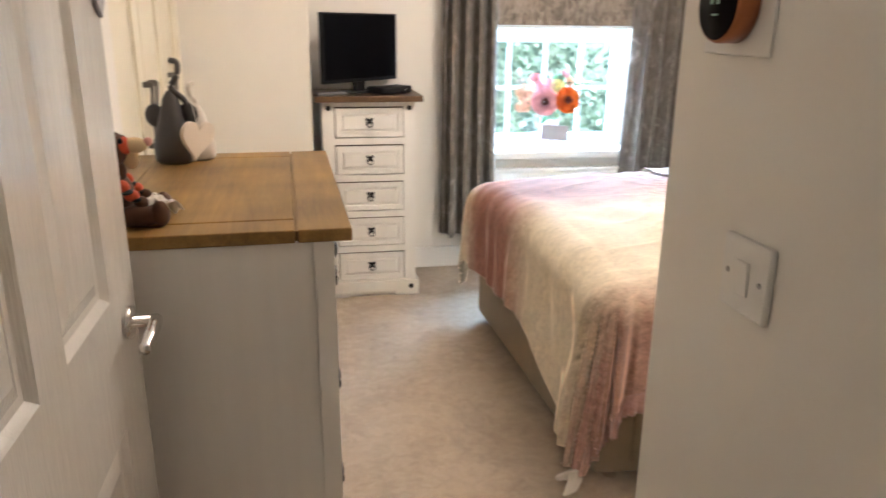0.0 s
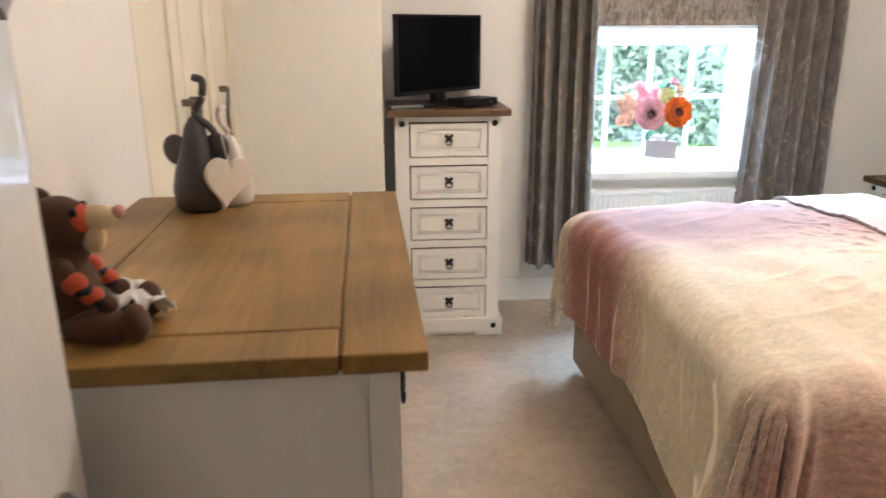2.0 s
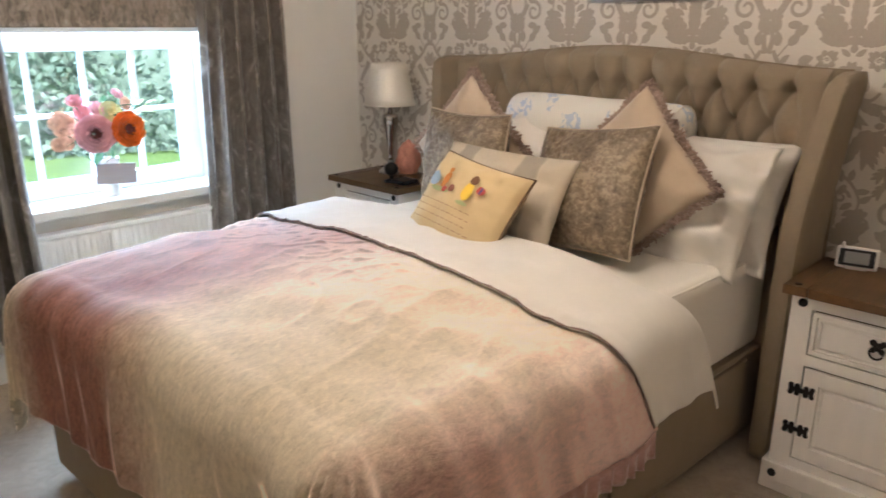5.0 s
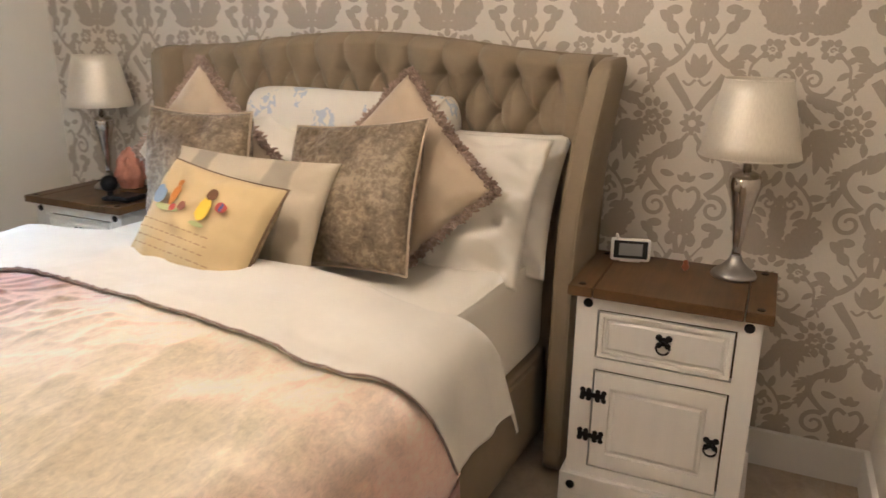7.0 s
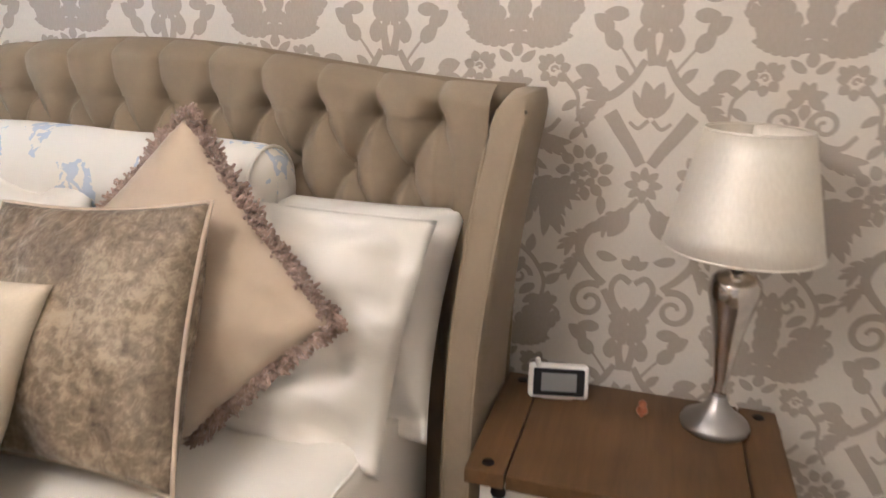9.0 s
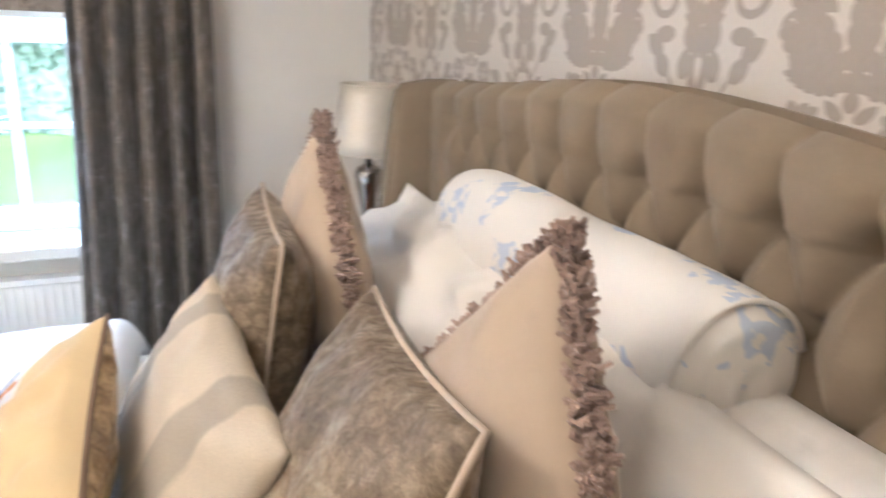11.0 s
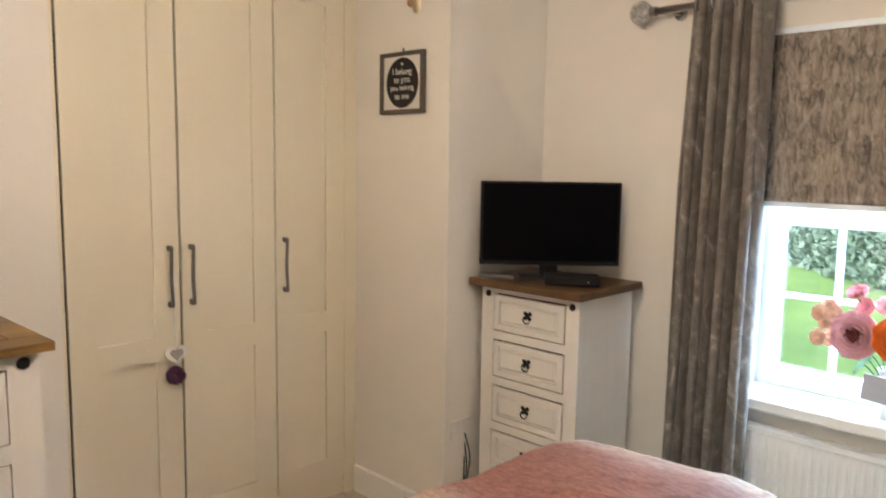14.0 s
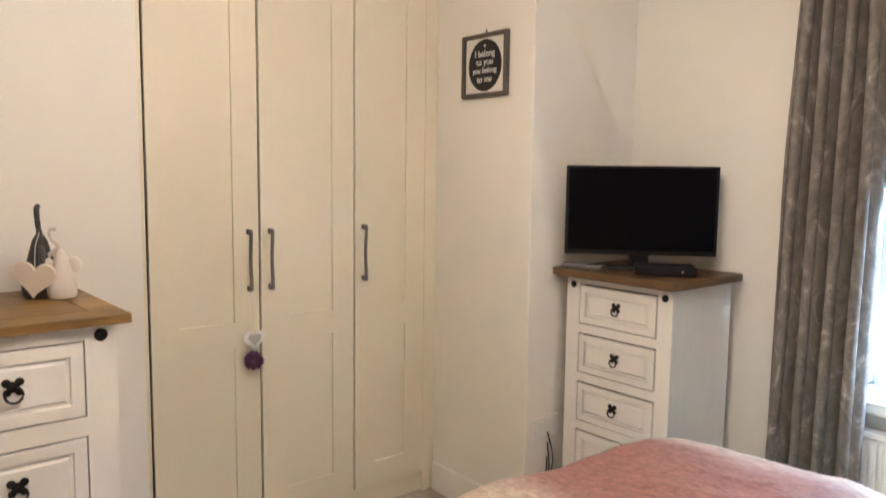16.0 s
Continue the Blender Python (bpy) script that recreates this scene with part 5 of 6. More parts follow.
def build_lamp(at, label):
    lm = thing("table_lamp", at, label, "table lamp", "lamps beside the bed")
    part("base", lathe(bmesh.new(), [(0.060, 0), (0.062, 0.006), (0.058, 0.014), (0.040, 0.026), (0.026, 0.040), (0.017, 0.052), (0.014, 0.064)], 36), brushed, lm, "brushed silver foot", smooth=True)
    part("stem", lathe(bmesh.new(), [(0.012, 0.062), (0.013, 0.075), (0.011, 0.085), (0.014, 0.10), (0.020, 0.15), (0.029, 0.20), (0.040, 0.245), (0.045, 0.265), (0.043, 0.283), (0.034, 0.294), (0.020, 0.30), (0.012, 0.302)], 36), mercury, lm, "mercury glass baluster", smooth=True)
    part("neck", lathe(bmesh.new(), [(0.011, 0.30), (0.011, 0.345), (0.015, 0.35), (0.015, 0.385), (0.0001, 0.386)], 20), chrome, lm, smooth=True)
    sh = part("shade", lathe_open([(0.130, 0.345), (0.084, 0.545)], 56), shade_silk, lm, "champagne silk empire shade", smooth=True)
    solid(sh, 0.002, 0)
    for r, z in ((0.130, 0.345), (0.084, 0.545)):
        part("shade_rim", tube(bmesh.new(), [(r * math.cos(a), r * math.sin(a), z) for a in np.linspace(0, 2 * math.pi, 57)], 0.0022, 6), shade_silk, lm)
    bm = bmesh.new()
    for az in (0, 120, 240):
        c, s = math.cos(radians(az)), math.sin(radians(az))
        tube(bm, [(0.012 * c, 0.012 * s, 0.385), (0.096 * c, 0.096 * s, 0.49)], 0.0018, 6)
    part("carrier", bm, chrome, lm)
    return lm


def lathe_open(profile, segs):
    return sheet(segs, 6, lambda u, v: Vector((math.cos(2 * math.pi * u) * (profile[0][0] + (profile[1][0] - profile[0][0]) * v), math.sin(2 * math.pi * u) * (profile[0][0] + (profile[1][0] - profile[0][0]) * v), profile[0][1] + (profile[1][1] - profile[0][1]) * v)))


build_lamp(pose(2.462, 1.205, 0.680), "unlit lamp with mercury glass stem and champagne shade")
build_lamp(pose(2.53, 3.70, 0.680), "unlit table lamp in the corner, champagne shade")

mon = thing("baby_monitor", pose(2.462, 1.495, 0.680, 0, 0, -78), "white baby monitor with a dark screen on the cabinet", "baby monitor")
part("body", boxed(-0.058, 0.058, -0.012, 0.012, 0.0, 0.068, bevel=0.011, seg=4, m=pose(0, 0, 0.004, -14)), white_plastic, mon, smooth=False)
part("bezel", boxed(-0.049, 0.049, -0.0145, -0.0115, 0.008, 0.060, bevel=0.004, m=pose(0, 0, 0.004, -14)), black_plastic, mon)
part("display", boxed(-0.034, 0.034, -0.0165, -0.0140, 0.016, 0.052, bevel=0.001, m=pose(0, 0, 0.004, -14)), plain("display_grey", (0.20, 0.20, 0.19), 0.25, bump=0), mon)
part("aerial", tube(bmesh.new(), [(-0.04, 0.008, 0.06), (-0.042, 0.008, 0.083)], [0.006, 0.005], 10), white_plastic, mon)
part("foot", boxed(-0.03, 0.03, 0.0, 0.035, 0.0, 0.006, bevel=0.002), white_plastic, mon)
fig = thing("figurine", pose(2.455, 1.335, 0.680), "tiny copper-brown figurine beside the lamp", "figurine")
bm = bmesh.new()
for dx, z, r in ((0, 0.009, 0.011), (0, 0.024, 0.008), (0.008, 0.004, 0.004), (-0.008, 0.004, 0.004)):
    bmesh.ops.create_icosphere(bm, subdivisions=2, radius=r, matrix=pose(dx, 0, max(r, z)))
part("figure", bm, plain("copper_brown", (0.30, 0.10, 0.045), 0.35), fig, smooth=True)

salt = thing("salt_lamp", pose(2.50, 3.535, 0.680), "unlit pink rock salt lamp", "salt lamp")
bm = bmesh.new()
bmesh.ops.create_icosphere(bm, subdivisions=4, radius=1)
for v in bm.verts:
    n = v.co.normalized()
    k = 1 + 0.22 * noise.noise(n * 2.2) + 0.06 * noise.noise(n * 7)
    v.co = Vector((n.x * 0.062 * k * (1 - 0.30 * n.z), n.y * 0.058 * k * (1 - 0.30 * n.z), 0.098 + n.z * 0.085 * k))
part("rock", bm, plain("rock_salt", (0.50, 0.21, 0.14), 0.5, vary=0.3, scale=14, bump=0.5), salt, smooth=False)
part("base", lathe(bmesh.new(), [(0.058, 0), (0.058, 0.02), (0.05, 0.024)], 28), pine_dark, salt)
dev = thing("camera_unit", pose(2.37, 3.52, 0.680), "small black monitor camera on a round foot", "camera")
bm = lathe(bmesh.new(), [(0.034, 0), (0.034, 0.008), (0.012, 0.014), (0.010, 0.035)], 24)
bmesh.ops.create_icosphere(bm, subdivisions=3, radius=0.033, matrix=pose(0, 0, 0.062))
part("head", bm, black_plastic, dev, smooth=True)
box(bm2 := bmesh.new(), -0.05, 0.05, -0.13, -0.03, 0.0, 0.02, bevel=0.008)
tray = thing("dark_pouch", pose(2.39, 3.53, 0.680), "small black pouch lying on the cabinet", "pouch")
part("pouch", bm2, black_plastic, tray)


# ---- chandelier ----
ivory = plain("ivory_metal", (0.64, 0.52, 0.32), 0.4, vary=0.05)
turned = timber("turned_wood", (0.20, 0.09, 0.04), (0.40, 0.20, 0.09), along="z")
pewter = plain("pewter_gilt", (0.36, 0.31, 0.24), 0.35, 0.7, vary=0.15)


def glow_material():
    m, nt, b = nodes_of("bulb_glow")
    b.inputs["Base Color"].default_value = (1, 0.85, 0.6, 1)
    b.inputs["Emission Color"].default_value = (1.0, 0.72, 0.36, 1)
    b.inputs["Emission Strength"].default_value = 9
    return m


bulb_glow = glow_material()
ch = thing("chandelier", pose(CHANDELIER[0], CHANDELIER[1], 1.757), "lit four-arm chandelier in ivory metal with wooden cups", "chandelier")
part("tip", lathe(bmesh.new(), [(0.0001, 0), (0.006, 0.006), (0.004, 0.013), (0.009, 0.020), (0.006, 0.026)], 20), turned, ch, smooth=True)
part("bowl", lathe(bmesh.new(), [(0.012, 0.024), (0.020, 0.03), (0.026, 0.045), (0.032, 0.060), (0.042, 0.073), (0.052, 0.080), (0.050, 0.083), (0.035, 0.078), (0.010, 0.072)], 96, flute=0.05, flutes=24), pewter, ch, "fluted pewter bowl", smooth=False)
part("stem", lathe(bmesh.new(), [(0.012, 0.07), (0.016, 0.09), (0.016, 0.20), (0.024, 0.24), (0.012, 0.29), (0.009, 0.30), (0.009, 0.54)], 24), ivory, ch, smooth=True)
part("ceiling_rose", lathe(bmesh.new(), [(0.009, 0.52), (0.035, 0.535), (0.055, 0.57), (0.055, 0.583)], 32), pewter, ch, smooth=True)
for az in ARM_AZ:
    turn = pose(0, 0, 0, 0, 0, az)
    arm = part("arm", tube(bmesh.new(), smooth_path([(0.014, 0, 0.082), (0.030, 0, 0.118), (0.060, 0, 0.122), (0.100, 0, 0.078), (0.142, 0, 0.034), (0.176, 0, 0.034), (0.200, 0, 0.056), (0.205, 0, 0.088)], 8), 0.0068, 12), ivory, ch, smooth=True, at=turn)
    part("cup", lathe(bmesh.new(), [(0.012, 0.100), (0.016, 0.112), (0.030, 0.126), (0.036, 0.142), (0.034, 0.150), (0.020, 0.150)], 32, pose(0.205, 0, -0.016)), turned, arm, "turned wooden drip cup", smooth=True)
    part("candle", lathe(bmesh.new(), [(0.013, 0.148), (0.013, 0.222), (0.009, 0.226)], 20, pose(0.205, 0, -0.016)), ivory, arm, smooth=True)
    bulb = part("bulb", lathe(bmesh.new(), [(0.008, 0.225), (0.014, 0.238), (0.017, 0.252), (0.014, 0.275), (0.006, 0.298), (0.0001, 0.306)], 20, pose(0.205, 0, -0.016)), bulb_glow, arm, "lit candle bulb", smooth=True)
    bulb.visible_shadow = False


# ---- small things on walls ----
def text_mesh(body, size, material, parent, at, name="writing"):
    cu = bpy.data.curves.new("t", "FONT")
    cu.body, cu.size, cu.align_x, cu.align_y, cu.extrude = body, size, "CENTER", "CENTER", 0.0005
    tmp = new("t", cu)
    bpy.context.view_layer.update()
    me = bpy.data.meshes.new_from_object(tmp.evaluated_get(bpy.context.evaluated_depsgraph_get()))
    bpy.data.objects.remove(tmp)
    me.materials.clear()
    me.materials.append(material)
    ob = new(name, me)
    ob.parent, ob.matrix_basis = parent, at
    return ob


sg = thing("framed_sign", pose(-0.358, 3.488, 1.829), "framed sign with white writing on a black oval", "wall sign")
grey_wood = plain("grey_wood", (0.10, 0.085, 0.07), 0.6, stretch=(1, 1, 8), vary=0.2)
bm = boxed(-0.128, -0.112, -0.022, 0, -0.122, 0.122, bevel=0.003)
box(bm, 0.112, 0.128, -0.022, 0, -0.122, 0.122, bevel=0.003)
box(bm, -0.112, 0.112, -0.022, 0, 0.106, 0.122, bevel=0.003)
box(bm, -0.112, 0.112, -0.022, 0, -0.122, -0.106, bevel=0.003)
part("frame", bm, grey_wood, sg, "weathered grey-brown wood")
part("board", boxed(-0.112, 0.112, -0.010, -0.002, -0.106, 0.106), plain("sign_white", (0.74, 0.70, 0.64), 0.7), sg)
bm = bmesh.new()
bmesh.ops.create_cone(bm, segments=48, radius1=1, radius2=1, depth=0.002, cap_ends=True, matrix=pose(0, -0.0115, 0, 90) @ Matrix.Diagonal((0.094, 0.100, 1, 1)))
part("oval", bm, plain("sign_black", (0.012, 0.011, 0.011), 0.7), sg, "black oval")
for line, z in (("I belong", 0.044), ("to you", 0.012), ("you belong", -0.020), ("to me", -0.054)):
    text_mesh(line, 0.036 if len(line) < 9 else 0.031, white_plastic, sg, pose(0, -0.0132, z, 90))
part("heart", lathe(bmesh.new(), [(0.005, 0), (0.005, 0.001)], 10, pose(0, -0.0125, 0.075, 90)), white_plastic, sg)
part("hook", tube(bmesh.new(), [(0, -0.006, 0.122), (0, -0.006, 0.138)], 0.003, 8), iron, sg)

sw = thing("light_switch", pose(0.344, 0.672, 1.13, 0, 0, -90), "white plastic light switch on the passage wall", "light switch")
part("plate", boxed(-0.043, 0.043, -0.009, 0, -0.043, 0.043, bevel=0.004), white_plastic, sw)
part("rocker", boxed(-0.011, 0.011, -0.0125, -0.008, -0.020, 0.020, bevel=0.002, m=pose(0, 0, 0, 5)), white_plastic, sw)
for x in (-0.030, 0.030):
    part("screw", lathe(bmesh.new(), [(0.0035, 0), (0.003, 0.0012), (0.0001, 0.0014)], 12, pose(x, -0.0088, 0, 90)), brushed, sw)
th = thing("thermostat", pose(0.344, 0.752, 1.418, 0, 0, -90), "round copper-rimmed thermostat with a black face", "thermostat")
part("wall_plate", boxed(-0.065, 0.065, -0.004, 0, -0.055, 0.055, bevel=0.003), white_plastic, th)
part("ring", lathe(bmesh.new(), [(0.036, 0.004), (0.042, 0.006), (0.042, 0.026), (0.040, 0.030)], 48, pose(0, 0, 0, 90)), plain("copper", (0.42, 0.17, 0.08), 0.3, 1.0, vary=0.05), th, "brushed copper ring", smooth=True)
part("face", lathe(bmesh.new(), [(0.0395, 0.028), (0.038, 0.031), (0.0001, 0.032)], 40, pose(0, 0, 0, 90)), screen_black, th, smooth=True)
bm = bmesh.new()
for x, z, w, h in ((-0.008, 0.006, 0.006, 0.014), (0.004, 0.006, 0.006, 0.014), (0, -0.012, 0.012, 0.002)):
    box(bm, x - w / 2, x + w / 2, -0.0332, -0.0326, z - h / 2, z + h / 2)
part("reading", bm, plain("display_green", (0.35, 0.55, 0.45), 0.5), th)

pic = thing("picture_frame", pose(2.655, 2.366, 1.488, 0, 0, -90), "silver picture frame above the headboard", "picture frame")
bm = boxed(-0.252, 0.252, -0.018, 0, 0.0, 0.022, bevel=0.004)
box(bm, -0.252, 0.252, -0.018, 0, 0.358, 0.38, bevel=0.004)
box(bm, -0.252, -0.23, -0.018, 0, 0.022, 0.358, bevel=0.004)
box(bm, 0.23, 0.252, -0.018, 0, 0.022, 0.358, bevel=0.004)
part("frame", bm, brushed, pic)
part("mount", boxed(-0.23, 0.23, -0.008, -0.001, 0.022, 0.358), plain("mount_card", (0.6, 0.58, 0.54), 0.8), pic)


def heart_mesh(w, t):
    bm = bmesh.new()
    pts = []
    for k in range(40):
        a = 2 * math.pi * k / 40
        pts.append((w / 34 * 16 * math.sin(a) ** 3, w / 34 * (13 * math.cos(a) - 5 * math.cos(2 * a) - 2 * math.cos(3 * a) - math.cos(4 * a))))
    f = [bm.verts.new((x, -t / 2, z)) for x, z in pts]
    g = [bm.verts.new((x, t / 2, z)) for x, z in pts]
    bm.faces.new(f[::-1])
    bm.faces.new(g)
    for i in range(40):
        bm.faces.new((f[i], f[(i + 1) % 40], g[(i + 1) % 40], g[i]))
    bmesh.ops.recalc_face_normals(bm, faces=bm.faces[:])
    return bm


charm = thing("hanging_charm", pose(-0.636, 2.622, 0.985, 0, 0, 90) @ Matrix.Scale(1.15, 4), "white heart with a purple pompom hung from a handle", "hanging ornament")
part("string", tube(bmesh.new(), smooth_path([(0.0, 0.0, 0.0), (0.004, 0, -0.08), (0.003, 0, -0.125)], 5), 0.0012, 6), white_plastic, charm)
part("heart", merge(bmesh.new(), heart_mesh(0.078, 0.006), pose(0.004, -0.004, -0.158)), white_plastic, charm, "white painted wooden heart")
part("heart", merge(bmesh.new(), heart_mesh(0.044, 0.003), pose(0.004, -0.009, -0.156)), plain("heart_grey", (0.45, 0.42, 0.40), 0.7), charm, "grey heart outline")
bm = bmesh.new()
rnd = random.Random(5)
for k in range(420):
    d = Vector((rnd.gauss(0, 1), rnd.gauss(0, 1), rnd.gauss(0, 1))).normalized()
    c = Vector((0.0, -0.006, -0.225))
    tube(bm, [c + d * 0.008, c + d * rnd.uniform(0.026, 0.033)], [0.0022, 0.0012], 4)
tagged(part("pompom", bm, cloth("purple_wool", (0.12, 0.035, 0.11), vary=0.2), charm, "deep purple wool pompom"), kind="stuff")

dh = thing("door_heart", pose(-0.415, 1.158, 1.42, 0, 0, 90), "small grey heart hung on the door", "hanging ornament")
part("heart", heart_mesh(0.045, 0.006), plain("heart_pewter", (0.30, 0.29, 0.29), 0.5), dh)
part("ribbon", tube(bmesh.new(), [(0, 0, 0.012), (0, 0, 0.60)], 0.0015, 6), white_plastic, dh)


# ---- ornaments on the dresser ----
def blob(bm, x, y, z, rx, ry, rz, m=None, sub=3):
    s = bmesh.new()
    bmesh.ops.create_icosphere(s, subdivisions=sub, radius=1, matrix=Matrix.Translation((x, y, z)) @ (m if m is not None else Matrix.Identity(4)) @ Matrix.Diagonal((rx, ry, rz, 1)))
    return merge(bm, s)


def mouse(at, c, label, flip, k):
    bm = bmesh.new()
    lathe(bm, [(0.046 * k, 0), (0.056 * k, 0.012 * k), (0.058 * k, 0.05 * k), (0.050 * k, 0.09 * k), (0.038 * k, 0.125 * k), (0.030 * k, 0.155 * k), (0.022 * k, 0.185 * k), (0.010 * k, 0.205 * k), (0.0001, 0.212 * k)], 32)
    blob(bm, -0.050 * k, -0.004, 0.135 * k, 0.032 * k, 0.010 * k, 0.034 * k)
    blob(bm, 0.045 * k, 0.012, 0.14 * k, 0.030 * k, 0.010 * k, 0.034 * k)
    tube(bm, smooth_path([(0.03 * flip, 0.02, 0.12 * k), (0.035 * flip, 0.01, 0.175 * k), (0.005 * flip, 0.0, 0.215 * k), (0.022 * flip, 0.0, 0.25 * k), (0.026 * flip, 0.0, 0.285 * k), (0.008 * flip, 0, 0.293 * k)], 7), 0.0085 * k, 10)
    ob = part("mouse_ornament", bm, plain("ceramic_" + label.split()[0], c, 0.4), smooth=True, at=at)
    return tagged(ob, label, "ornament", "mice on the dresser")


mouse(pose(-0.462, 1.922, 1.051, 0, 0, -20), (0.055, 0.05, 0.048), "grey ceramic mouse with a curled-up tail", 1, 0.86)
mouse(pose(-0.405, 1.962, 1.051, 0, 0, 60), (0.66, 0.60, 0.53), "cream ceramic mouse with entwined tail", -1, 0.66)
hp = thing("heart_plaque", pose(-0.402, 1.895, 1.114, 8, 8, 55), "cream wooden heart hung between two mice", "hanging ornament")
part("heart", heart_mesh(0.118, 0.010), plain("heart_cream", (0.72, 0.64, 0.54), 0.6), hp)
part("string", tube(bmesh.new(), smooth_path([(0, 0, 0.025), (-0.01, 0.02, 0.08), (-0.005, 0.03, 0.12)], 4), 0.001, 5), white_plastic, hp)

toy = bmesh.new()


def toy_blob(i, *a, **k):
    n = len(toy.faces)
    blob(toy, *a, **k)
    toy.faces.ensure_lookup_table()
    for f in toy.faces[n:]:
        f.material_index = i


toy_blob(0, 0, 0, 0.055, 0.046, 0.044, 0.056)
toy_blob(0, 0.0, 0, 0.102, 0.033, 0.033, 0.036)
toy_blob(0, 0.004, 0, 0.152, 0.040, 0.034, 0.036)
toy_blob(2, 0.024, 0, 0.156, 0.026, 0.027, 0.022)
toy_blob(1, 0.052, 0, 0.158, 0.026, 0.019, 0.016)
toy_blob(1, 0.044, 0, 0.134, 0.015, 0.014, 0.024)
toy_blob(4, 0.078, 0, 0.164, 0.009, 0.010, 0.009)
for sy in (-1, 1):
    toy_blob(0, -0.030, sy * 0.022, 0.178, 0.024, 0.009, 0.019)
    toy_blob(3, 0.030, sy * 0.022, 0.170, 0.005, 0.005, 0.006)
    toy_blob(0, 0.010, sy * 0.036, 0.098, 0.016, 0.013, 0.018)
    toy_blob(2, 0.024, sy * 0.038, 0.082, 0.016, 0.0145, 0.015)
    toy_blob(3, 0.034, sy * 0.038, 0.072, 0.014, 0.0148, 0.006)
    toy_blob(2, 0.042, sy * 0.037, 0.064, 0.015, 0.014, 0.012)
    toy_blob(3, 0.050, sy * 0.036, 0.056, 0.013, 0.0142, 0.006)
    toy_blob(0, 0.058, sy * 0.035, 0.050, 0.014, 0.013, 0.012)
    toy_blob(0, 0.050, sy * 0.038, 0.022, 0.052, 0.024, 0.022)
    toy_blob(0, 0.092, sy * 0.044, 0.026, 0.018, 0.022, 0.026)
ob = part("soft_toy", toy, cloth("toy_brown", (0.085, 0.036, 0.016), vary=0.25, sheen=0.1), smooth=True, at=pose(-0.470, 1.312, 1.051, 0, 0, 6) @ Matrix.Scale(0.87, 4))
for m in (cloth("toy_cream", (0.66, 0.50, 0.28)), cloth("toy_red", (0.50, 0.07, 0.02)), black_plastic, cloth("toy_pink", (0.62, 0.30, 0.26))):
    ob.data.materials.append(m)
tagged(ob, "small brown plush toy in a red-orange striped top", "soft toy")

tis = sheet(14, 14, lambda u, v: Vector(((u - 0.5) * 0.095, (v - 0.5) * 0.085, 0.016 + 0.020 * noise.noise((u * 4, v * 4, 2.0)) + 0.012 * noise.noise((u * 9, v * 9, 5.0)) + 0.02 * (1 - (2 * u - 1) ** 2))))
ob = part("tissue", tis, plain("tissue_white", (0.82, 0.80, 0.77), 0.9), at=pose(-0.418, 1.348, 1.051, 0, 0, 30))
solid(ob, 0.001, 0)
tagged(ob, "crumpled white paper tissue beside the soft toy", "tissue")


# ---- sockets and cables by the tall chest ----
so = thing("wall_socket", pose(-0.105, 3.60, 0.42, 0, 0, 90), "white plastic double wall socket with plugs", "socket")
part("plate", boxed(-0.073, 0.073, -0.009, 0, -0.043, 0.043, bevel=0.004), white_plastic, so)
part("plug", boxed(-0.05, -0.012, -0.012, -0.009, -0.02, 0.02, bevel=0.002), white_plastic, so)
cb = thing("cables", pose(-0.095, 3.58, 0), "black cables hanging behind the chest", "cable")
for k, (a, b) in enumerate(((0.40, 0.02), (0.36, 0.0), (0.30, -0.02))):
    part("cable", tube(bmesh.new(), smooth_path([(0.005, 0.02, a), (0.008, 0.03 + b, a - 0.12), (0.004, 0.0 + b, 0.12), (0.006, 0.03, 0.008), (0.008, 0.07, 0.006)], 7), 0.003, 6), black_plastic, cb)


# ---- outside ----
def grass_material():
    m, nt, b = nodes_of("grass")
    vec = coords(nt)
    f = maths(nt, "ADD", maths(nt, "MULTIPLY", noise_tex(nt, vec, 0.6, 4), 0.5), maths(nt, "MULTIPLY", noise_tex(nt, vec, 30, 3), 0.5))
    nt.links.new(ramp(nt, f, [(0.35, (0.07, 0.15, 0.035)), (0.65, (0.17, 0.28, 0.07))]), b.inputs["Base Color"])
    b.inputs["Roughness"].default_value = 0.9
    bumped(nt, b, f, 0.5, 0.03)
    return m


bm = sheet(4, 4, lambda u, v: Vector(((u - 0.5) * 400, (v - 0.5) * 400, -0.30)))
structure("ground", bm, grass_material(), "mown green lawn", "lawn")


def foliage_material():
    m, nt, b = nodes_of("hedge_leaves")
    gi = nt.nodes.new("ShaderNodeNewGeometry")
    # greens made paler and bluer to put the outdoor haze into the leaves
    nt.links.new(ramp(nt, gi.outputs["Random Per Island"], [(0.0, (0.10, 0.16, 0.12)), (0.5, (0.13, 0.195, 0.145)), (1.0, (0.165, 0.235, 0.165))]), b.inputs["Base Color"])
    b.inputs["Roughness"].default_value = 0.55
    return m


rng = np.random.default_rng(4)
N = 60000
cx, cz = rng.uniform(-9, 11, N), rng.uniform(-0.3, 4.3, N)
cy = 13.4 - 0.62 * cx + rng.uniform(0, 0.6, N) + 0.25 * np.sin(cx * 1.7) + 0.2 * np.sin(cz * 2.6 + cx)
ctr = np.stack([cx, cy, cz], 1)
A, B = rng.normal(size=(N, 3)), rng.normal(size=(N, 3))
A /= np.linalg.norm(A, axis=1, keepdims=True)
B -= A * (A * B).sum(1, keepdims=True)
B /= np.linalg.norm(B, axis=1, keepdims=True)
L = rng.uniform(0.04, 0.085, (N, 1))
